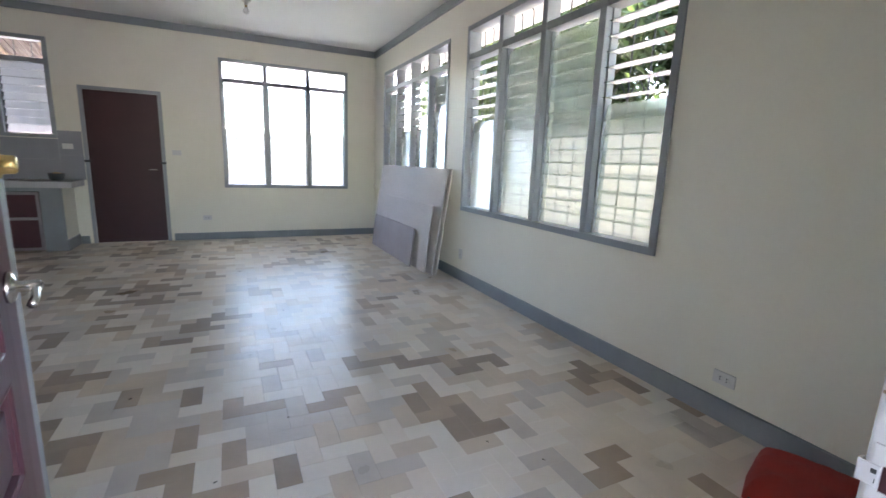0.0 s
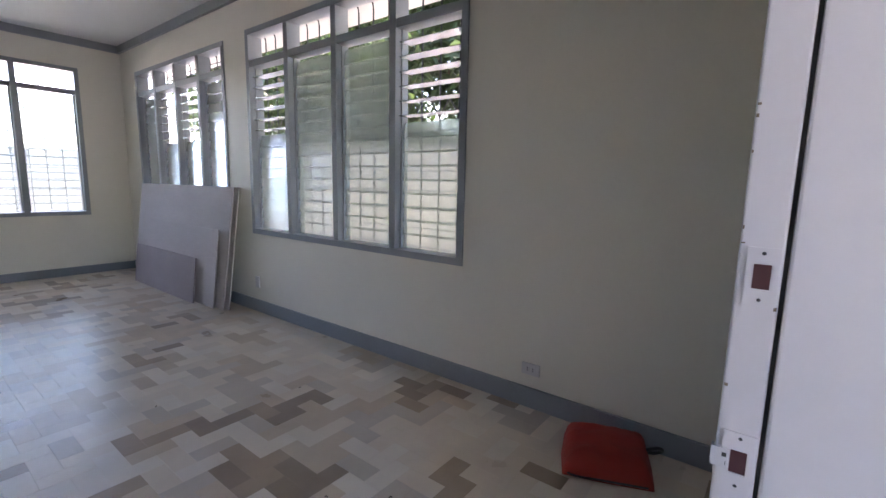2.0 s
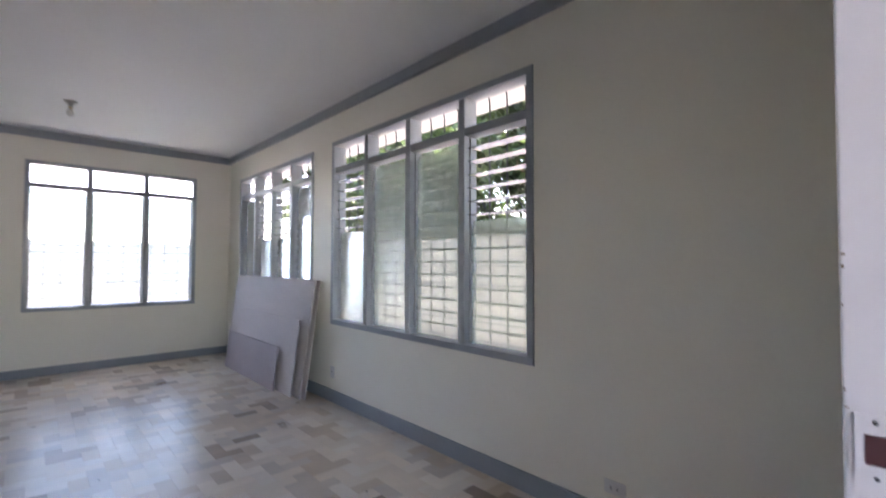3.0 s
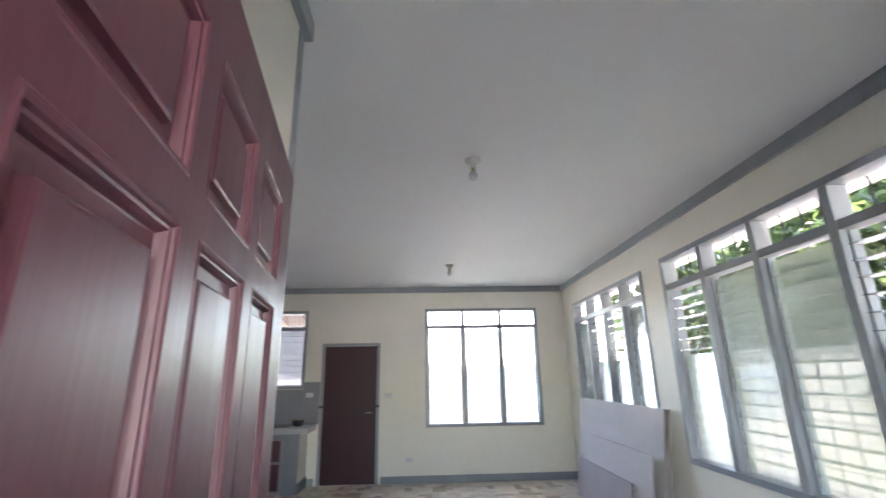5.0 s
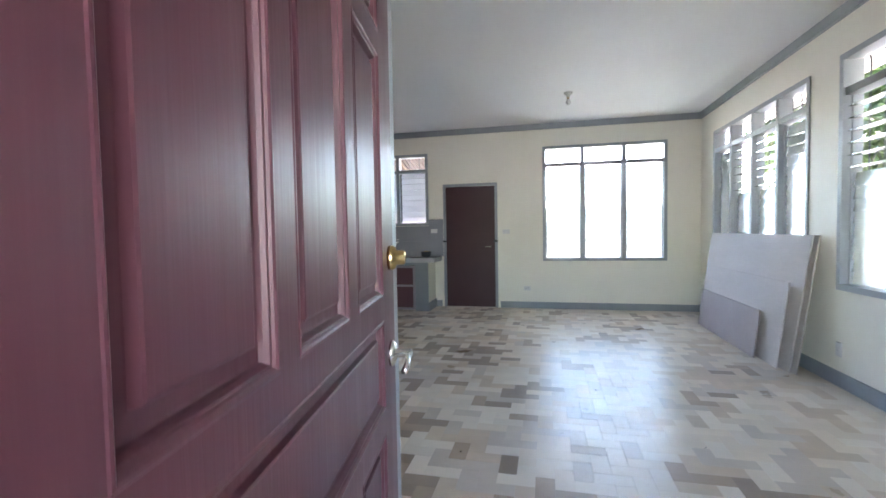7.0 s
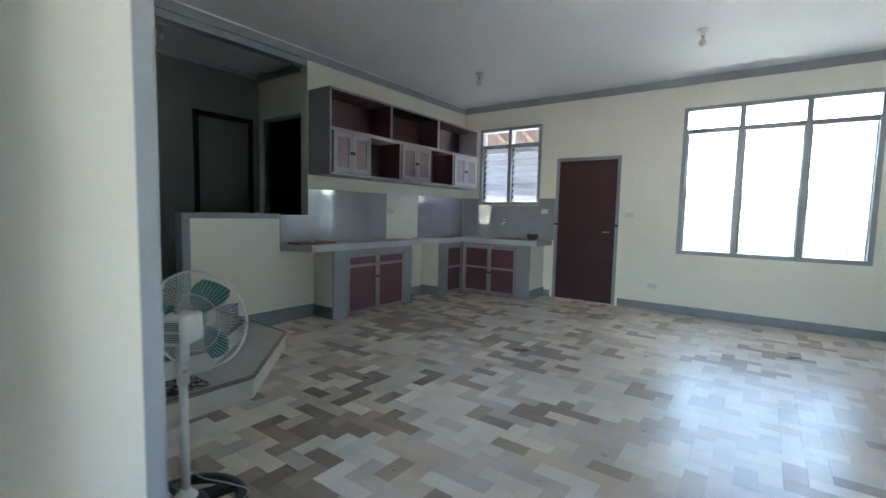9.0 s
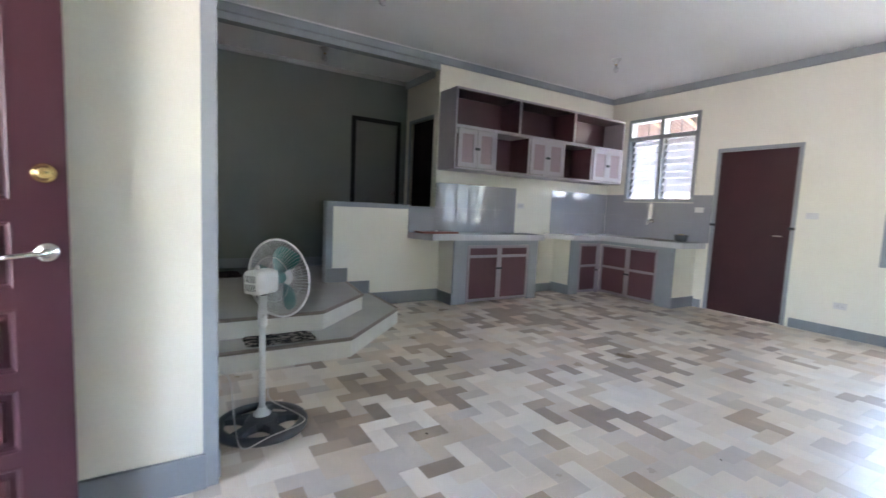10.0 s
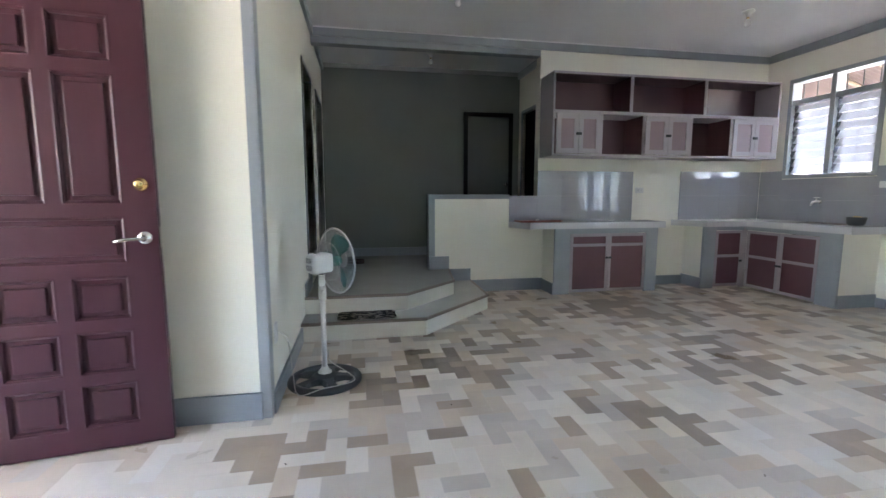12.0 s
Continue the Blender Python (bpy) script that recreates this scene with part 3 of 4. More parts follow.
def entrance():
    f = thing("door_frame_1", "chipped white gloss door frame with two strike plates", "door frame")
    f["kind"] = "structure"
    X, F = 1.554, FRONT + 0.025
    j = part("jamb", box(X, F - 0.058, 0, 1.596, F, 2.16, 0.004), JAMB, f)
    # dark strip between the jambs, coloured as the shade in their gap
    part("gap_shade", box(X + 0.012, F - 0.064, 0, 1.596, F - 0.058, 2.16), IRON, f)
    part("outer_jamb", box(X - 0.004, FRONT - 0.215, 0, 1.596, F - 0.064, 2.16, 0.005), JAMB, f)
    part("jamb", box(0.435, FRONT - 0.2, 0, 0.468, FRONT - 0.03, 2.16, 0.004), JAMB, f)
    part("head", box(0.468, FRONT - 0.2, 2.12, X, FRONT + 0.004, 2.16, 0.004), JAMB, f)
    YC = F - 0.033
    for z, h, w in ((1.180, 0.045, 0.021), (0.873, 0.050, 0.024)):
        s = part("strike_plate", pierced("x", X - 0.003, X, YC - w, YC + w, z - h, z + h, [(YC - 0.012, YC + 0.012, z - 0.020, z + 0.020)]), JAMB, f)
        # thin dark plate in the opening, for the shade of a hole
        part("hole_shade", box(X - 0.002, YC - 0.011, z - 0.019, X - 0.0005, YC + 0.011, z + 0.019), DARKMAROON, s)
        for q in (-h + 0.009, h - 0.009):
            part("screw", turned([(0.003, 0), (0.002, 0.0012)], 8, m=Matrix.Translation((X - 0.003, YC, z + q)) @ Matrix.Rotation(radians(-90), 4, "Y")), IRON, s)
        if z < 1:
            lip = part("lip", box(X - 0.0045, YC + 0.013, z - 0.016, X - 0.001, F + 0.006, z + 0.018, 0.0015), JAMB, s)
            part("lip_return", box(X - 0.004, F + 0.002, z - 0.016, X + 0.010, F + 0.006, z + 0.018, 0.001), JAMB, s)
            for q in (-0.010, 0.004):
                part("dark_spot", box(X - 0.0052, YC + 0.016, z + q, X - 0.0044, YC + 0.021 + q * 0.4, z + q + 0.007, 0.0002), IRON, lip, "small dark spot on the strike lip")

    rc = random.Random(5)
    for k in range(11):
        z = rc.uniform(0.6, 1.45)
        w, h = rc.uniform(0.001, 0.003), rc.uniform(0.002, 0.007)
        y = F - 0.0015 - w if k % 4 else rc.uniform(F - 0.057, F - 0.054)
        part("paint_chip", prism([(X - 0.0006, y - w), (X - 0.0006, y + w * 0.6), (X + 0.002, y + w), (X + 0.002, y - w)], z, z + h), BARK, j, "bare wood where paint has chipped")


entrance()


BLACKW = material("black_frame_and_doorway_shade", (0.010, 0.009, 0.009), 0.55, 0.1, 5, 50, 0.03, spec=0.2)
DOORG = material("grey_door_paint", (0.13, 0.135, 0.125), 0.45, 0.06, 3, 60, 0.03)


def hall_door():
    d = thing("door_3", "closed grey-green hall door in a dark frame", "door")
    d["kind"] = "structure"
    y0, y1, h = 4.476, 5.245, 2.446
    X = BACK
    part("jamb", box(X, y0, HF, X + 0.03, y0 + 0.06, h, 0.003), BLACKW, d)
    part("jamb", box(X, y1 - 0.06, HF, X + 0.03, y1, h, 0.003), BLACKW, d)
    part("head", box(X, y0 + 0.06, h - 0.06, X + 0.03, y1 - 0.06, h, 0.003), BLACKW, d)
    leaf = part("leaf", box(X, y0 + 0.06, HF + 0.01, X + 0.015, y1 - 0.06, h - 0.06, 0.003), DOORG, d)
    part("knob", turned([(0.026, 0), (0.024, 0.008), (0.01, 0.014), (0.01, 0.034), (0.025, 0.04), (0.028, 0.055), (0.018, 0.068)], 16, m=Matrix.Translation((X + 0.015, y1 - 0.11, 1.37)) @ Matrix.Rotation(radians(90), 4, "Y")), CHROME, leaf, smooth=True)



def dark_doorway():
    d = thing("doorway_shade", "framed doorway closed by a black slab that stands in for its darkness", "door")
    d["kind"] = "structure"
    part("jamb", box(-3.97, HALLN - 0.01, HF, -3.93, HALLN + 0.1, 2.46, 0.003), GREY, d)
    part("head", box(-3.93, HALLN - 0.01, 2.42, -3.01, HALLN + 0.1, 2.46, 0.003), GREY, d)
    part("jamb", box(-3.05, HALLN - 0.01, HF, -3.01, HALLN + 0.1, 2.42, 0.003), GREY, d)
    # black slab stands in for the shade inside the open doorway
    part("leaf", box(-3.93, HALLN + 0.05, HF + 0.01, -3.05, HALLN + 0.09, 2.42, 0.003), BLACKW, d)


hall_door()
dark_doorway()
for x0, x1 in ((-2.55, -1.8), (-3.85, -3.1)):
    f = thing("door_frame_2", "grey frame of an open hall doorway", "door frame")
    f["kind"] = "structure"
    part("jamb", box(x0 - 0.04, SW - 0.12, HF, x0, SW + 0.012, 2.46), GREY, f)
    part("jamb", box(x1, SW - 0.12, HF, x1 + 0.04, SW + 0.012, 2.46), GREY, f)
    part("head", box(x0, SW - 0.12, 2.42, x1, SW + 0.012, 2.46), GREY, f)


# ---- kitchen ----
def hanging_cabinet():
    c = thing("wall_cabinet", "mauve-grey hanging cabinet, open shelves above small plum-panelled doors", "cabinet")
    X0, X1, Y0, Y1, Z0, Z1, ZM = KW, -2.345, 5.122, 8.21, 1.667, 2.622, 2.171
    t = 0.025
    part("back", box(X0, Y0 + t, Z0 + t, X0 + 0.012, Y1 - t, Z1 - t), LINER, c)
    for nm, q in (("bottom", (X0, Y0, Z0, X1, Y1, Z0 + t)), ("top", (X0, Y0, Z1 - t, X1, Y1, Z1)), ("side", (X0, Y0, Z0 + t, X1, Y0 + t, Z1 - t)), ("side", (X0, Y1 - t, Z0 + t, X1, Y1, Z1 - t)), ("shelf", (X0 + 0.012, Y0 + t, ZM - 0.02, X1, Y1 - t, ZM + 0.02))):
        part(nm, box(*q, 0.003), MAUVE, c)
    for y in (6.116, 7.119):
        part("divider", box(X0 + 0.012, y - 0.02, ZM + 0.02, X1, y + 0.02, Z1 - t, 0.002), MAUVE, c)
    ys = [Y0 + t, 5.739, 6.295, 6.94, 7.515, Y1 - t]
    for y in ys[1:-1]:
        part("divider", box(X0 + 0.012, y - 0.018, Z0 + t, X1, y + 0.018, ZM - 0.02, 0.002), MAUVE, c)
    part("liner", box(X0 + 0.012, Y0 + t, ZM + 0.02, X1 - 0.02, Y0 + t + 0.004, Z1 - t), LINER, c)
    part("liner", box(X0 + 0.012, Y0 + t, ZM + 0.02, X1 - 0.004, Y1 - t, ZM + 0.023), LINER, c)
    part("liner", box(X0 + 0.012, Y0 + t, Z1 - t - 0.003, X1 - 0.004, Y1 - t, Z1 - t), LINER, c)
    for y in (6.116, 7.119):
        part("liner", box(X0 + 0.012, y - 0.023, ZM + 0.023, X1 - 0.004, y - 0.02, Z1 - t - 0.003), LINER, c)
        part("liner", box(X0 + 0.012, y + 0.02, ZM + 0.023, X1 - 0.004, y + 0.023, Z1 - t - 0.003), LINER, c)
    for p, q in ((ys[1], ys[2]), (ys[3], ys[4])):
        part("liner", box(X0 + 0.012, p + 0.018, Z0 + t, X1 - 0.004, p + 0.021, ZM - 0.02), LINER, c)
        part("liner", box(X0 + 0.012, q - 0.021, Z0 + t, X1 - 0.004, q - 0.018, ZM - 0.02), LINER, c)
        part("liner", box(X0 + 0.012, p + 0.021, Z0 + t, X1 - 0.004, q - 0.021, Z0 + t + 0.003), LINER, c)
    for a, b in ((ys[0], ys[1]), (ys[2], ys[3]), (ys[4], ys[5])):
        mid = (a + b) / 2
        for s, (p, q) in enumerate(((a + 0.02, mid - 0.002), (mid + 0.002, b - 0.02))):
            z0, z1 = Z0 + t + 0.005, ZM - 0.025
            w = 0.055
            d = part("door", pierced("x", X1, X1 + 0.018, p, q, z0, z1, [(p + w, q - w, z0 + w, z1 - w)]), MAUVE, c)
            part("panel", box(X1 + 0.004, p + w, z0 + w, X1 + 0.010, q - w, z1 - w), DUSK, d)
            y = mid + (-0.03 if s == 0 else 0.03)
            part("latch", box(X1 + 0.018, min(y, mid) - 0.004, (z0 + z1) / 2 - 0.016, X1 + 0.032, max(y, mid) + 0.004, (z0 + z1) / 2 + 0.016, 0.005), IRON, d)


hanging_cabinet()
TOPZ, TH = 0.88, 0.075


def cupboard_doors(c, put, spans, z0, z1, zr):
    """Framed doors on a face; put(u, d, z), spans along u; a rail at zr."""
    for k, (a, b) in enumerate(spans):
        w = 0.035
        d = part("door", pbox(put, a, a + w, 0, 0.02, z0, z1, 0.002), MAUVE, c)
        part("stile", pbox(put, b - w, b, 0, 0.02, z0, z1, 0.002), MAUVE, d)
        for z in (z0, zr - w / 2, z1 - w):
            part("rail", pbox(put, a + w, b - w, 0, 0.02, z, z + w, 0.002), MAUVE, d)
        part("panel", pbox(put, a + w, b - w, -0.004, 0.010, z0 + w, zr - w / 2), PLUM, d)
        part("panel", pbox(put, a + w, b - w, -0.004, 0.010, zr + w / 2, z1 - w), PLUM, d)
        e = b - 0.02 if k % 2 == 0 else a + 0.02
        part("latch", pbox(put, e - 0.018, e + 0.018, 0.02, 0.032, (z0 + zr) / 2 + 0.12, (z0 + zr) / 2 + 0.145, 0.003), IRON, d)


def counter_one():
    c = thing("kitchen_counter", "grey and cream masonry kitchen counter with two plum doors", "kitchen counter")
    X = -2.36
    zt = TOPZ - TH
    part("worktop", prism([(KW, 4.74), (X + 0.03, 4.87), (X + 0.03, 6.66), (KW, 6.66)], zt, TOPZ), WORKTOP, c)
    part("side", box(KW, 5.2, 0, X - 0.03, 5.26, zt), CREAM, c, "cream side panel")
    part("side", box(KW, 6.53, 0, X - 0.03, 6.58, zt), CREAM, c, "cream side panel")
    part("leg", box(X - 0.03, 5.2, 0, X, 5.40, zt, 0.003), GREY, c)
    part("leg", box(X - 0.03, 6.42, 0, X, 6.58, zt, 0.003), GREY, c)
    part("side_skirting", box(KW, 5.185, 0, X, 5.2, 0.14), SKIRT, c)
    part("lintel", box(X - 0.03, 5.40, zt - 0.06, X, 6.42, zt), GREY, c)
    part("back", box(KW, 5.26, 0, KW + 0.01, 6.53, zt), GREY, c)
    cupboard_doors(c, lambda u, d, z: (X - 0.02 + d, u, z), [(5.405, 5.908), (5.912, 6.415)], 0.02, zt - 0.065, 0.60)


def counter_two():
    c = thing("sink_counter", "L-shaped grey and cream masonry sink counter with plum doors", "kitchen counter")
    X, Y = -2.36, 7.86
    zt = TOPZ - TH
    part("worktop", prism([(KW, 7.03), (X + 0.04, 7.24), (X + 0.04, Y - 0.04), (-1.06, Y - 0.04), (-1.06, FW), (-1.36, FW), (-1.36, 8.00), (-1.95, 8.00), (-1.95, FW), (KW, FW)], zt, TOPZ), WORKTOP, c)
    basin = bmesh.new()
    x0, x1, y0, y1 = -1.95, -1.36, 8.00, 8.34
    rim = []
    for i, z in ((0.0, TOPZ + 0.004), (0.02, TOPZ + 0.004), (0.035, TOPZ - 0.02), (0.05, TOPZ - 0.16), (0.07, TOPZ - 0.17)):
        rim.append([basin.verts.new((x, y, z)) for x, y in ((x0 + i, y0 + i), (x1 - i, y0 + i), (x1 - i, y1 - i), (x0 + i, y1 - i))])
    for a, b in zip(rim, rim[1:]):
        for q in range(4):
            basin.faces.new((a[q], a[(q + 1) % 4], b[(q + 1) % 4], b[q]))
    basin.faces.new(rim[-1])
    part("basin", basin, CHROME, c, "steel sink basin")
    part("ledge", box(-1.95, 8.34, zt, -1.36, FW, TOPZ), WORKTOP, c)
    part("side", box(KW, 7.24, 0, X - 0.03, 7.30, zt), CREAM, c, "cream side panel")
    part("side_skirting", box(KW, 7.226, 0, X, 7.24, 0.14), SKIRT, c)
    part("leg", box(X - 0.03, 7.24, 0, X, 7.42, zt, 0.003), GREY, c)
    part("leg", box(-1.40, Y, 0, -1.18, Y + 0.03, zt, 0.003), GREY, c)
    part("leg", box(X - 0.03, Y - 0.03, 0, X, Y + 0.03, zt, 0.002), MAUVE, c)
    part("side", box(-1.24, Y + 0.03, 0, -1.18, FW, zt), CREAM, c, "cream side panel")
    part("side_skirting", box(-1.18, Y + 0.01, 0, -1.165, FW, 0.14), SKIRT, c)
    part("lintel", box(X, Y, zt - 0.05, -1.40, Y + 0.03, zt), GREY, c)
    part("lintel", box(X - 0.03, 7.42, zt - 0.05, X, Y - 0.03, zt), GREY, c)
    cupboard_doors(c, lambda u, d, z: (X - 0.02 + d, u, z), [(7.425, Y - 0.032)], 0.02, zt - 0.055, 0.42)
    cupboard_doors(c, lambda u, d, z: (u, Y + 0.02 - d, z), [(X + 0.03, (X - 1.37) / 2 - 0.002), ((X - 1.37) / 2 + 0.002, -1.405)], 0.02, zt - 0.055, 0.42)


counter_one()
counter_two()


def splashback(name, axis, p, u0, u1, z0, z1, w=0.30, h=0.30):
    """Glazed wall tiles on a wall face at p; each tile a part."""
    s = thing(name, "glossy grey glazed wall tiles", "wall tiles")
    s["kind"] = "structure"
    nu, nz = max(1, round((u1 - u0) / w)), max(1, round((z1 - z0) / h))
    for i in range(nu):
        for j in range(nz):
            a, b = u0 + (u1 - u0) * i / nu + 0.0003, u0 + (u1 - u0) * (i + 1) / nu - 0.0003
            c, d = z0 + (z1 - z0) * j / nz + 0.0003, z0 + (z1 - z0) * (j + 1) / nz - 0.0003
            part("tile", box(p, a, c, p + 0.008, b, d, 0.001) if axis == "x" else box(a, p - 0.008, c, b, p, d, 0.001), SPLASH, s)


splashback("splashback", "x", KW, 4.74, 5.11, TOPZ, 1.2)
splashback("splashback", "x", KW, 5.11, 6.43, TOPZ, 1.51)
splashback("splashback", "x", KW, 7.13, FW - 0.01, TOPZ, 1.52)
splashback("splashback", "y", FW, KW + 0.01, KWIN[0], TOPZ, 1.52)
splashback("splashback", "y", FW, KWIN[0], KWIN[1], TOPZ, 1.41)
splashback("splashback", "y", FW, KWIN[1], -1.03, TOPZ, 1.52)


# ---- leaning boards ----
def board(label, y0, y1, xb, h, xt, th, mat):
    """A board that leans on the wall: its foot at x = xb, its top at x = xt, length along y."""
    d = thing("board", label, "board", group="boards leaning on the wall")
    lean = math.asin((xt - xb) / h)
    bm = box(0, y0, 0, th, y1, h, 0.0015)
    bmesh.ops.transform(bm, matrix=Matrix.Translation((xb, 0, 0.003 + 0)) @ Matrix.Rotation(lean, 4, "Y"), verts=bm.verts)
    part("sheet", bm, mat, d)


board("large pale fibre board leaning below the window", 5.33, 7.72, 2.80, 1.235, 2.965, 0.012, PLY)
board("long pale board leaning behind the large one", 5.29, 7.70, 2.835, 1.235, 2.995, 0.012, PLY)
board("medium pale board leaning on the large one", 5.46, 7.25, 2.76, 0.80, 2.85, 0.012, PLY)
board("small grey-brown board leaning in front", 5.81, 7.44, 2.71, 0.48, 2.765, 0.014, PLYDARK)


# ---- outside ----
obj("fence", box(5.3, -2, -0.3, 5.45, 14, 1.78), FENCE, kind="structure", label="white rendered boundary wall")
obj("fence", box(-8, 11.5, -0.3, 5.3, 11.65, 1.8), FENCE, kind="structure", label="white rendered boundary wall")
obj("soffit", box(RW + 0.15, FRONT - 1.6, 2.89, RW + 0.95, FW + 0.9, 2.92), SOFFIT, kind="structure", label="white boarded eaves")


def tree(at, h, r, seed, n=19000):
    rnd = random.Random(seed)
    t = thing("tree", "leafy green tree with sunlit gaps beyond the boundary wall", "tree", at=at, group="trees beyond the wall")
    bm = tube([(0, 0, 0), (0.05, 0.03, h * 0.3), (-0.04, 0.05, h * 0.6), (0, 0, h * 0.85)], 0.09, 8)
    for k in range(7):
        a = rnd.uniform(0, 6.28)
        z = h * rnd.uniform(0.3, 0.7)
        tube([(0, 0, z), (r * 0.4 * math.cos(a), r * 0.4 * math.sin(a), z + h * 0.12), (r * 0.8 * math.cos(a), r * 0.8 * math.sin(a), z + h * 0.2)], 0.03, 5, bm)
    part("trunk", bm, BARK, t)
    vs, fs = [], []
    clumps = [(rnd.gauss(0, 0.45) * r, rnd.gauss(0, 0.45) * r, h * rnd.uniform(0.12, 1.0)) for _ in range(60)]
    for k in range(n):
        cx, cy, cz = clumps[k % 60]
        p = Vector((cx + rnd.gauss(0, 0.22), cy + rnd.gauss(0, 0.22), cz + rnd.gauss(0, 0.2)))
        q = Euler((rnd.uniform(-1, 1), rnd.uniform(-1, 1), rnd.uniform(0, 6.28))).to_matrix()
        L, w = rnd.uniform(0.12, 0.24), rnd.uniform(0.03, 0.06)
        b = len(vs)
        for c in ((0, 0, 0), (L * 0.5, w, 0.01), (L, 0, -0.02), (L * 0.5, -w, 0.01)):
            vs.append(p + q @ Vector(c))
        fs += [(b, b + 1, b + 2), (b, b + 2, b + 3)]
    me = bpy.data.meshes.new("crown")
    me.from_pydata(vs, [], fs)
    me.materials.append(LEAF)
    ob = new("crown", me)
    ob.parent = t
    tagged(ob, kind="stuff")


for k, (x, y, h, r) in enumerate([(6.9, 0.8, 4.3, 1.5), (6.5, 3.0, 3.9, 1.5), (7.1, 5.2, 4.4, 1.6), (6.6, 7.3, 3.9, 1.5), (7.2, 9.6, 4.4, 1.5), (6.8, 12.0, 4.2, 1.5)]):
    tree((x, y, -0.21), h + 1.4, r, k)



# porch shell: unseen, added to limit the daylight reaching the entrance
DIMFLOOR = material("dark_added_floor", (0.22, 0.20, 0.19), 0.5, 0.15, 3, 40, 0.1)
obj("light_cut_floor", box(-1.5, FRONT - 3.4, -0.2, RW + 1.1, FRONT - 0.21, -0.02), DIMFLOOR, kind="structure", label="added dark floor outside the entrance, keeps bounced light low")
obj("light_cut_wall", box(-1.6, FRONT - 3.4, -0.2, -1.45, FRONT - 0.21, 3.2), CREAM, kind="structure", label="added unseen wall that cuts light at the entrance")
obj("light_cut_wall", box(RW + 0.95, FRONT - 3.4, -0.2, RW + 1.1, FRONT - 0.21, 3.2), CREAM, kind="structure", label="added unseen wall that cuts light at the entrance")
obj("light_cut_wall", box(-1.45, FRONT - 3.4, -0.2, RW + 1.1, FRONT - 3.25, 0.82), CREAM, kind="structure", label="added unseen low wall that cuts light at the entrance")
obj("light_cut_beam", box(-1.45, FRONT - 3.4, 2.3, RW + 1.1, FRONT - 3.2, 3.2), CREAM, kind="structure", label="added unseen beam that cuts light at the entrance")
# neighbouring shed beyond the kitchen window
shed = thing("shed", "grey shed with a rusty corrugated roof beyond the kitchen window", "shed")
part("wall", box(-4.5, 10.2, 1.62, -0.6, 10.3, 2.62), material("shed_board", (0.20, 0.21, 0.23), 0.8, 0.1, 3, 40, 0.1), shed)
part("post", box(-0.7, 10.2, -0.21, -0.6, 10.3, 1.62), BARK, shed)
part("post", box(-4.5, 10.2, -0.21, -4.4, 10.3, 1.62), BARK, shed)
RUST = material("rusty_sheet", (0.032, 0.020, 0.017), 0.8, 0.4, 5, 40, 0.1)
bm = bmesh.new()
prev = None
for k in range(118):
    x = -4.7 + k * 0.04
    z = 0.012 * math.cos(k * math.pi / 1.0)
    cur = [bm.verts.new((x, 9.35, 3.12 + z)), bm.verts.new((x, 11.2, 2.62 + z))]
    if prev:
        bm.faces.new((prev[0], cur[0], cur[1], prev[1]))
    prev = cur
part("roof", bm, RUST, shed)
for x in (-4.0, -3.0, -2.4, -1.8, -1.2, -0.6):
    part("rafter", tube([(x, 9.4, 3.06), (x, 11.1, 2.59)], 0.03, 6), BARK, shed)


# ---- loose and fixed things ----
def ceiling_lamp(x, y):
    d = thing("ceiling_lamp", "white ceiling lampholder with a small bare bulb", "lamp", at=(x, y, CEIL), group="ceiling lamps")
    part("rose", turned([(0.055, 0), (0.056, -0.01), (0.045, -0.02), (0.024, -0.03), (0.022, -0.055), (0.024, -0.06)][::-1], 24), PLASTIC, d, smooth=True)
    part("collar", turned([(0.014, -0.058), (0.014, -0.078)][::-1], 16), BRASS, d, smooth=True)
    part("bulb", turned([(0.013, -0.078), (0.016, -0.09), (0.028, -0.108), (0.031, -0.125), (0.026, -0.142), (0.01, -0.154)][::-1], 20), CLEARBULB, d, smooth=True)


CLEARBULB = material("white_bulb_glass", (0.72, 0.72, 0.72), 0.2, 0.02, 10, 60, 0.0)
for x, y in ((1.01, 3.70), (1.0, 6.79), (-1.48, 6.80), (-1.55, 3.82), (-3.37, 3.86)):
    ceiling_lamp(x, y)


def socket(name, label, m, w, h, slots):
    """A faceplate in its own xz plane, facing -y."""
    d = new(name)
    d.matrix_world = m
    tagged(d, label, "socket" if slots else "light switch")
    plate = part("faceplate", box(-w / 2, -0.01, -h / 2, w / 2, 0, h / 2, 0.003), PLASTIC, d)
    n = max(1, slots)
    for k in range(n):
        cx = (k - (n - 1) / 2) * 0.036
        if slots:
            part("insert", box(cx - 0.013, -0.013, -0.012, cx + 0.013, -0.009, 0.012, 0.001), PLASTIC, d)
            for s in (-0.0065, 0.0065):
                part("slot", box(cx - 0.0035, -0.0136, s - 0.003, cx + 0.0035, -0.0128, s + 0.003), BLACKP, d)
        else:
            part("rocker", box(cx - 0.012, -0.014, -0.02, cx + 0.012, -0.009, 0.02, 0.002), PLASTIC, d)
    return d


socket("socket", "white double wall socket above the skirting", pose(RW, 2.066, 0.235, 0, 0, 90) @ pose(0, 0, 0, 0, 0, 180), 0.115, 0.07, 2)
socket("socket", "white wall socket near the leaning boards", pose(RW, 5.06, 0.30, 0, 0, 90) @ pose(0, 0, 0, 0, 0, 180), 0.07, 0.115, 1)
socket("socket", "white wall socket under the bright window", pose(0.40, FW, 0.335), 0.115, 0.07, 2)
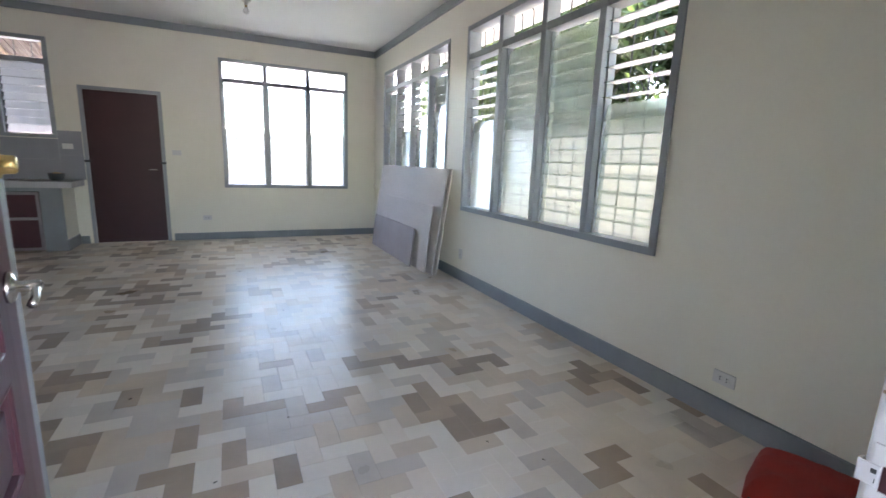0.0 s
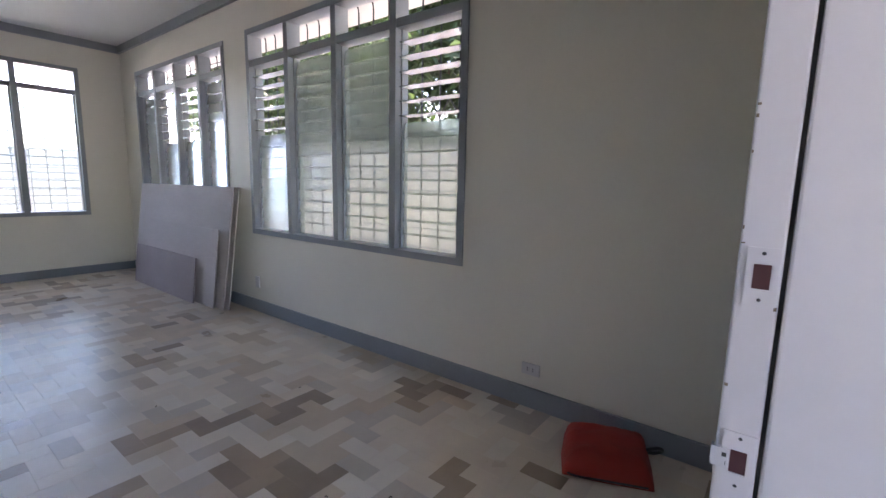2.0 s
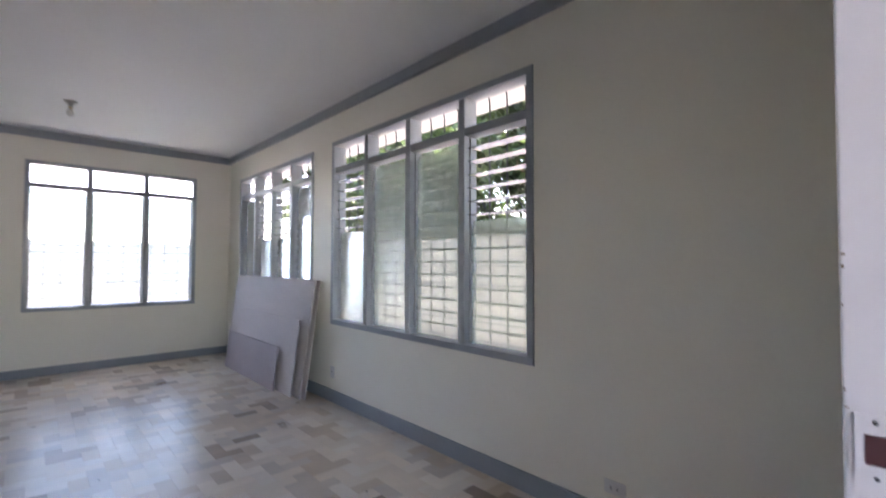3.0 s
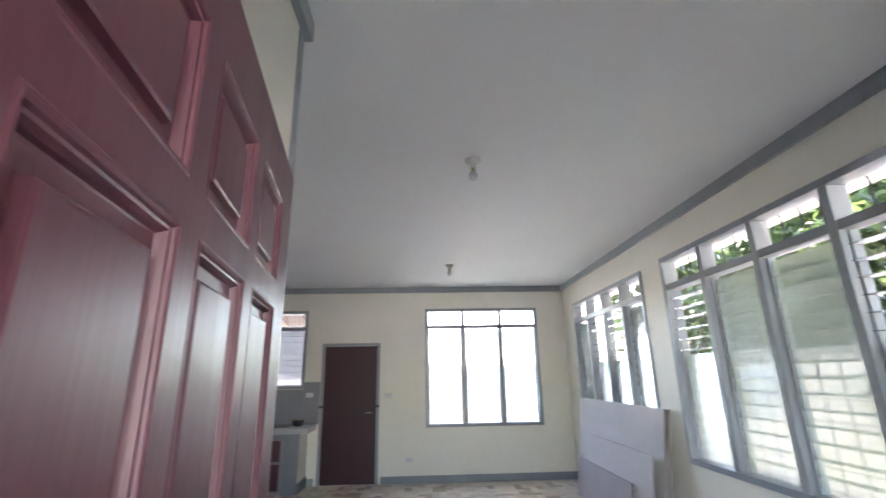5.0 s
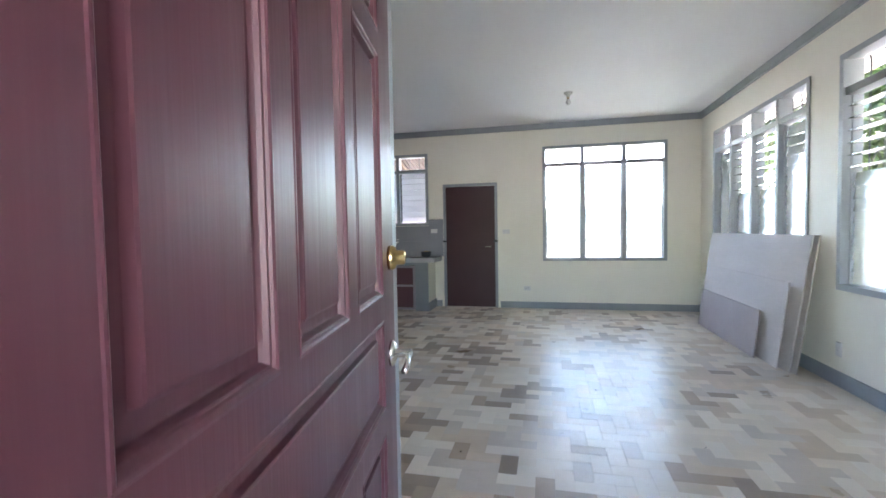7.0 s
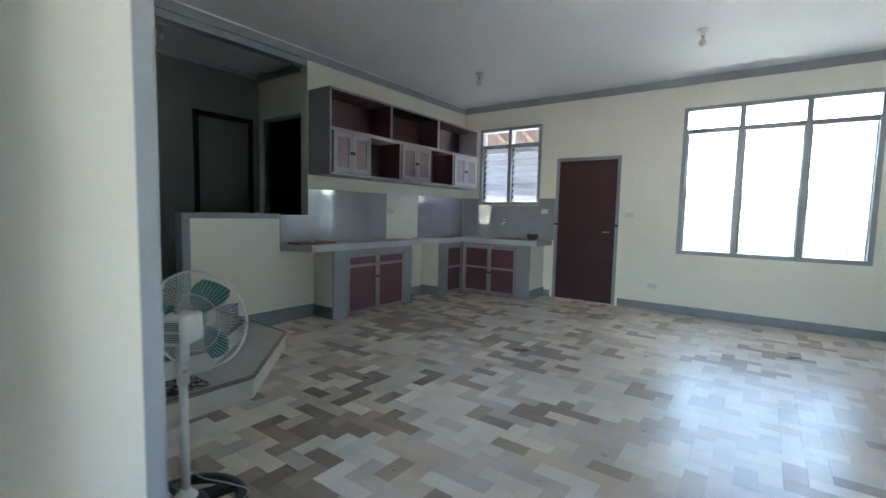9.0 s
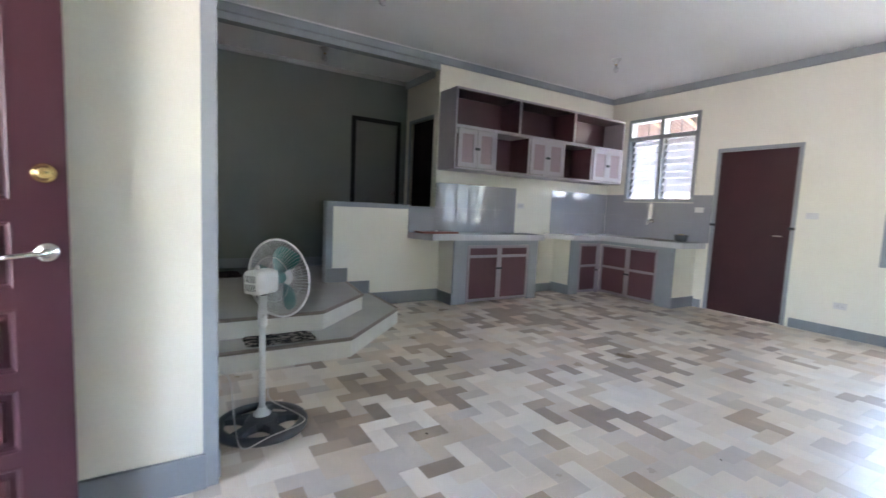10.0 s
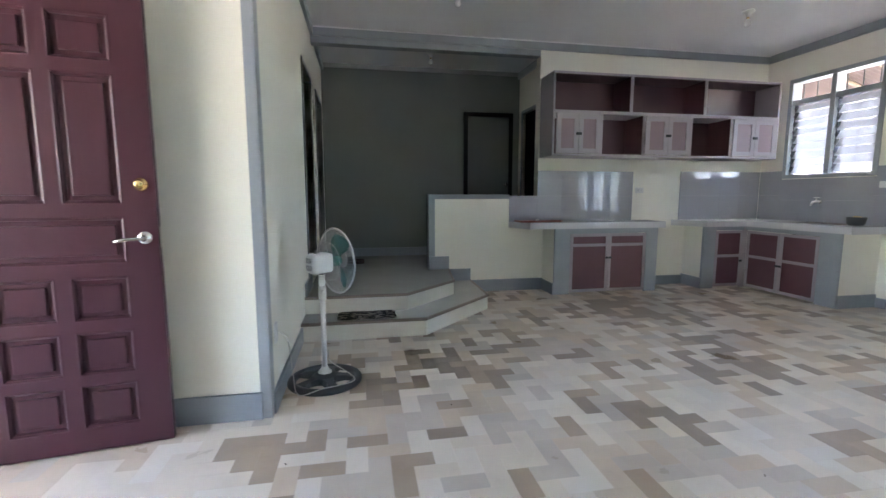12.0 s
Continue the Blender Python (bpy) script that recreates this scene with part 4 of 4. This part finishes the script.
socket("light_switch", "cream light switch beside the maroon door", pose(0.06, FW, 1.29), 0.115, 0.07, 0)
socket("light_switch", "white switch on the grey wall tiles", pose(-1.19, FW - 0.008, 1.32), 0.115, 0.07, 0)
socket("socket", "cream wall socket between the kitchen tiles", pose(KW, 6.53, 1.27, 0, 0, 90), 0.115, 0.07, 2)
socket("socket", "white wall socket with the fan cable plugged in", pose(-0.02, SW, 0.42, 0, 0, 180), 0.07, 0.115, 1)


def fan():
    f = thing("stand_fan", "white pedestal fan with teal blades and charcoal base", "fan", at=(-0.28, 2.66, 0))
    base = part("base", turned([(0.0, 0.03), (0.06, 0.028), (0.075, 0.02)], 32), BLACKP, f, "charcoal spoked base", smooth=True)
    bm = bmesh.new()
    ring = []
    n = 48
    for i in range(n):
        a = 2 * math.pi * i / n
        ring.append([bm.verts.new((r * math.cos(a), r * math.sin(a), z)) for r, z in ((0.235, 0.0), (0.237, 0.016), (0.228, 0.028), (0.205, 0.034), (0.19, 0.03), (0.185, 0.0))])
    for i in range(n):
        a, b = ring[i], ring[(i + 1) % n]
        for k in range(6):
            bm.faces.new((a[k], b[k], b[(k + 1) % 6], a[(k + 1) % 6]))
    part("rim", bm, BLACKP, base, smooth=True)
    for k in range(5):
        a = radians(72 * k + 20)
        bm = bmesh.new()
        u, v = Vector((math.cos(a), math.sin(a), 0)), Vector((-math.sin(a), math.cos(a), 0))
        lo = [(0.05, 0.05, 0.045), (0.12, 0.028, 0.036), (0.19, 0.045, 0.026)]
        rows = [[bm.verts.new(u * r + v * w * s + Vector((0, 0, z if q else 0.002))) for s, q in ((-1, 0), (-0.8, 1), (0.8, 1), (1, 0))] for r, w, z in lo]
        for r0, r1 in zip(rows, rows[1:]):
            for q in range(3):
                bm.faces.new((r0[q], r0[q + 1], r1[q + 1], r1[q]))
        part("spoke", bm, BLACKP, base)
    part("dome", turned([(0.085, 0.0), (0.085, 0.035), (0.06, 0.055), (0.04, 0.062)], 28), BLACKP, base, smooth=True)
    part("foot_collar", turned([(0.045, 0.058), (0.044, 0.066), (0.026, 0.085), (0.021, 0.10)], 24), PLASTIC, f, smooth=True)
    part("lower_pole", turned([(0.0165, 0.09), (0.0165, 0.56)], 20), PLASTIC, f, smooth=True)
    part("clamp", turned([(0.021, 0.54), (0.024, 0.55), (0.024, 0.62), (0.02, 0.64)], 20), PLASTIC, f, smooth=True)
    part("upper_pole", turned([(0.014, 0.62), (0.014, 0.66)], 16), PLASTIC, f, smooth=True)
    part("clamp_knob", tube([(0.02, 0, 0.60), (0.045, 0, 0.60)], 0.011, 10), PLASTIC, f, smooth=True)
    part("neck", box(-0.022, -0.02, 0.635, 0.022, 0.02, 0.715, 0.008), PLASTIC, f)
    part("pivot", box(-0.026, -0.016, 0.707, 0.026, 0.016, 0.732, 0.004), BLACKP, f)
    d = Vector((-0.58, 0.81, 0.02)).normalized()
    m = Matrix.Translation((0.012, 0.0, 0.782)) @ d.to_track_quat("Z", "Y").to_matrix().to_4x4()
    # the motor housing, along local z
    bm = box(-0.055, -0.062, -0.085, 0.055, 0.062, 0.06, 0.026)
    bmesh.ops.transform(bm, matrix=m, verts=bm.verts)
    motor = part("motor_housing", bm, PLASTIC, f, smooth=True)
    for s in (-1, 1):
        for q in range(5):
            bm = box(-0.034, s * 0.022 - 0.014 + q * 0.007 - 0.0015, -0.0865, 0.034, s * 0.022 - 0.014 + q * 0.007 + 0.0015, -0.0845)
            bmesh.ops.transform(bm, matrix=m, verts=bm.verts)
            part("vent_slot", bm, BLACKP, motor)
    part("oscillation_knob", tube([(0.03, -0.03, 0.838), (0.03, -0.03, 0.866)], 0.012, 12), PLASTIC, f, smooth=True)
    C = 0.105

    def wires(z_mid, depth, name):
        bm = bmesh.new()
        for k in range(72):
            a = 2 * math.pi * k / 72
            c, s = math.cos(a), math.sin(a)
            pts = [(r * c, r * s, z) for r, z in ((0.045, z_mid + depth), (0.10, z_mid + depth * 0.97), (0.155, z_mid + depth * 0.8), (0.19, z_mid + depth * 0.45), (0.208, z_mid))]
            tube([m @ Vector(p) for p in pts], 0.0011, 4, bm)
        for r, z in ((0.045, z_mid + depth), (0.12, z_mid + depth * 0.94)):
            tube([m @ Vector((r * math.cos(2 * math.pi * q / 40), r * math.sin(2 * math.pi * q / 40), z)) for q in range(40)], 0.0018, 5, bm, closed=True)
        part(name, bm, PLASTIC, f, "white wire guard")
    wires(C, -0.05, "rear_guard")
    wires(C, 0.055, "front_guard")
    part("guard_rim", tube([m @ Vector((0.21 * math.cos(2 * math.pi * q / 56), 0.21 * math.sin(2 * math.pi * q / 56), C)) for q in range(56)], 0.0055, 8, closed=True), PLASTIC, f, smooth=True)
    part("badge", turned([(0.05, C + 0.052), (0.048, C + 0.06), (0.0, C + 0.062)][:2], 24, m=m), PLASTIC, f)
    part("hub", turned([(0.03, C - 0.02), (0.034, C - 0.01), (0.03, C + 0.03), (0.012, C + 0.038)], 20, m=m), TEAL, f, smooth=True)
    for k in range(3):
        bm = bmesh.new()
        a0 = radians(120 * k + 104)
        grid = []
        for i in range(7):
            r = 0.028 + 0.155 * i / 6
            half = 0.16 + 0.42 * math.sin(math.pi * min(1, 0.12 + i / 7.5)) ** 0.8
            row = []
            for j in range(6):
                u = j / 5 * 2 - 1
                a = a0 + half * u + 0.25 * i / 6
                row.append(bm.verts.new(m @ Vector((r * math.cos(a), r * math.sin(a), C + 0.02 * u + 0.004))))
            grid.append(row)
        for r0, r1 in zip(grid, grid[1:]):
            for j in range(5):
                bm.faces.new((r0[j], r0[j + 1], r1[j + 1], r1[j]))
        bmesh.ops.solidify(bm, geom=bm.faces[:] + bm.edges[:] + bm.verts[:], thickness=0.002)
        part("blade", bm, TEAL, f, smooth=True)


fan()
CABLE = material("pale_cable", (0.5, 0.48, 0.45), 0.5, 0.05, 10, 60, 0.01)


def smooth_path(pts, n=8):
    pts = [Vector(p) for p in pts]
    out = []
    for i in range(len(pts) - 1):
        p0, p1, p2, p3 = pts[max(0, i - 1)], pts[i], pts[i + 1], pts[min(len(pts) - 1, i + 2)]
        for k in range(n):
            t = k / n
            out.append(0.5 * ((2 * p1) + (p2 - p0) * t + (2 * p0 - 5 * p1 + 4 * p2 - p3) * t * t + (3 * p1 - p0 - 3 * p2 + p3) * t ** 3))
    return out + [pts[-1]]


cable = obj("fan_cable", tube(smooth_path([(-0.02, SW + 0.03, 0.42), (-0.03, SW + 0.07, 0.36), (-0.03, SW + 0.09, 0.15), (0.0, SW + 0.12, 0.04), (-0.04, 2.66, 0.05), (-0.12, 2.84, 0.05), (-0.22, 2.82, 0.06), (-0.255, 2.70, 0.14), (-0.25, 2.685, 0.22)]), 0.0032, 6), CABLE, smooth=True)
tagged(cable, "pale plastic cable looping from the wall socket to the fan", "cable")


def cloth_mat(name, label, x0, y0, x1, y1, z, color, color2, seed):
    m = material(name + "_weave", color, 0.95, 0.3, 26, 90, 0.5, second=color2, stretch=(1, 0.6, 1))
    ramp = next(n for n in m.node_tree.nodes if n.type == "VALTORGB").color_ramp
    ramp.elements[0].position, ramp.elements[1].position = 0.66, 0.74
    bm = bmesh.new()
    nx, ny = 12, 20
    vs = [[None] * (ny + 1) for _ in range(nx + 1)]
    rr = 0.05
    for i in range(nx + 1):
        for j in range(ny + 1):
            x, y = x0 + (x1 - x0) * i / nx, y0 + (y1 - y0) * j / ny
            dx, dy = min(x - x0, x1 - x), min(y - y0, y1 - y)
            if dx < rr and dy < rr:
                q = Vector((rr - dx, rr - dy))
                if q.length > rr:
                    q = q.normalized() * rr
                    x = x0 + rr - q.x if x - x0 < rr else x1 - rr + q.x
                    y = y0 + rr - q.y if y - y0 < rr else y1 - rr + q.y
            vs[i][j] = bm.verts.new((x, y, z + 0.010 + 0.003 * noise.noise((x * 9, y * 9, seed))))
    for i in range(nx):
        for j in range(ny):
            bm.faces.new((vs[i][j], vs[i + 1][j], vs[i + 1][j + 1], vs[i][j + 1]))
    bmesh.ops.solidify(bm, geom=bm.faces[:] + bm.edges[:] + bm.verts[:], thickness=0.009)
    return tagged(obj(name, bm, m, smooth=True), label, "door mat")


cloth_mat("door_mat", "dark patterned cloth mat lying on the lower step", -1.41, 2.70, -1.13, 3.20, 0.15, (0.035, 0.03, 0.028), (0.30, 0.27, 0.24), 1)
cloth_mat("door_mat", "dull red cloth mat on the hall floor", -3.75, 2.48, -3.25, 2.95, HF, (0.05, 0.025, 0.022), (0.10, 0.05, 0.045), 2)


def bag():
    b = thing("bag", "red canvas bag with a black strap lying by the skirting", "bag", at=(2.765, 1.53, 0), rz=21)
    bm = bmesh.new()
    bmesh.ops.create_grid(bm, x_segments=22, y_segments=26, size=1)
    top = bm.verts[:]
    for v in top:
        u, w = v.co.x, v.co.y
        e = max(abs(u), abs(w))
        hgt = 0.115 * (1 - e ** 8) * (1 + 0.15 * noise.noise((u * 2.2, w * 2.2, 3))) + 0.02 * u
        v.co = Vector((u * 0.155 * (1 - 0.04 * abs(w)), w * 0.205 * (1 - 0.05 * abs(u)), 0.012 + max(0, hgt) + 0.006 * noise.noise((u * 6, w * 6, 1))))
    rim = [e for e in bm.edges if e.is_boundary]
    r = bmesh.ops.extrude_edge_only(bm, edges=rim)
    for v in [g for g in r["geom"] if isinstance(g, bmesh.types.BMVert)]:
        v.co.z = 0.0
    part("body", bm, REDC, b, smooth=True)
    part("strap", tube(smooth_path([(0.02, -0.17, 0.09), (0.04, -0.23, 0.10), (0.09, -0.26, 0.06), (0.13, -0.23, 0.02), (0.11, -0.16, 0.03)]), 0.008, 6), BLACKP, b, "black webbing strap", smooth=True)
    part("piping", tube(smooth_path([(-0.148, -0.17, 0.012), (-0.155, 0.0, 0.012), (-0.148, 0.17, 0.012), (0, 0.188, 0.012), (0.14, 0.17, 0.012)]), 0.005, 6), BLACKP, b, "black piping", smooth=True)


bag()


def faucet():
    f = thing("faucet", "small white wall tap above the sink", "tap", at=(-1.86, FW - 0.008, 1.13))
    part("flange", turned([(0.024, 0), (0.022, 0.008), (0.012, 0.012)], 16, m=Matrix.Rotation(radians(90), 4, "X")), CHROME, f, smooth=True)
    part("body", tube([(0, 0, 0), (0, -0.07, 0), (0, -0.11, -0.008), (0, -0.13, -0.045)], 0.012, 10), PLASTIC, f, smooth=True)
    part("stem", tube([(0, -0.055, 0.01), (0, -0.055, 0.045)], 0.009, 8), CHROME, f, smooth=True)
    part("handle", box(-0.032, -0.063, 0.043, 0.032, -0.047, 0.053, 0.004), PLASTIC, f)


faucet()


def bowl():
    b = thing("bowl", "black bowl holding a tan scrubbing fibre on the sink counter", "bowl", at=(-1.29, 8.17, TOPZ))
    part("shell", turned([(0.06, 0.0), (0.078, 0.02), (0.088, 0.088), (0.085, 0.092), (0.078, 0.085), (0.068, 0.04)], 24), BLACKP, b, smooth=True)
    bm = bmesh.new()
    bmesh.ops.create_icosphere(bm, subdivisions=3, radius=0.055)
    for v in bm.verts:
        v.co *= 1 + 0.25 * noise.noise(v.co * 40)
        v.co = Vector((v.co.x, v.co.y, v.co.z * 0.5 + 0.074))
    part("fibre", bm, material("tan_fibre", (0.42, 0.30, 0.13), 0.9, 0.3, 30, 120, 0.5), b)


bowl()


DIRT = material("dark_grit", (0.05, 0.04, 0.03), 0.9, 0.3, 30, 90, 0.3)
rg = random.Random(9)
for x, y in ((1.78, 2.36), (1.62, 3.72), (0.62, 2.55), (0.95, 2.92), (1.95, 2.15), (0.2, 3.4), (2.3, 3.3), (1.1, 4.6)):
    a = rg.uniform(0, 3.1)
    L = rg.uniform(0.008, 0.02)
    bm = tube([(x, y, 0.003), (x + L * 0.5 * math.cos(a), y + L * 0.5 * math.sin(a), 0.005), (x + L * math.cos(a + 0.5), y + L * math.sin(a + 0.5), 0.002)], 0.0022, 5)
    tagged(obj("debris", bm, DIRT), "tiny dark crumb of dirt on the marble floor", "debris", "crumbs on the floor")


def tray():
    t = thing("chopping_board", "reddish wooden board with a white knob on the counter", "chopping board", at=(-2.56, 5.05, TOPZ), rz=6)
    wood = material("red_brown_wood", (0.22, 0.06, 0.035), 0.45, 0.3, 4, 50, 0.1, stretch=(4, 1, 1))
    part("board", prism([(-0.11, -0.25), (0.10, -0.27), (0.13, -0.1), (0.12, 0.26), (0.03, 0.34), (-0.10, 0.27)], 0.0, 0.016), wood, t)
    part("lip", tube([(-0.11, -0.25, 0.018), (0.10, -0.27, 0.018), (0.13, -0.1, 0.018), (0.12, 0.26, 0.018)], 0.006, 6), wood, t)
    part("knob", turned([(0.016, 0.016), (0.02, 0.026), (0.012, 0.036)], 14), PLASTIC, t, smooth=True)


tray()

# ---- floor pieces ----
near = sorted(tiles, key=lambda t: ((t[0] + t[2]) / 2 - 1.4) ** 2 + ((t[1] + t[3]) / 2 - 2.6) ** 2)
floor = bpy.data.objects["floor"]
shared = {}
rnd = random.Random(4)
for x0, y0, x1, y1, k in near[:300]:
    w, h = round(x1 - x0, 4), round(y1 - y0, 4)
    if (w, h, k) not in shared:
        bm = bmesh.new()
        slab(bm, 0, 0, w, h, 0.0)
        me = bpy.data.meshes.new("marble_piece")
        bm.to_mesh(me)
        bm.free()
        me.materials.append(STONES[k])
        shared[w, h, k] = me
    ob = new("marble_piece", shared[w, h, k])
    ob.location = (x0, y0, rnd.uniform(-0.00025, 0.0))
    ob.parent = floor
rest = [bmesh.new() for _ in STONES]
for *t, k in near[300:]:
    slab(rest[k], *t, rnd.uniform(-0.00025, 0.0))
for bm, stone in zip(rest, STONES):
    obj("marble_pieces", bm, stone, floor, kind="stuff")
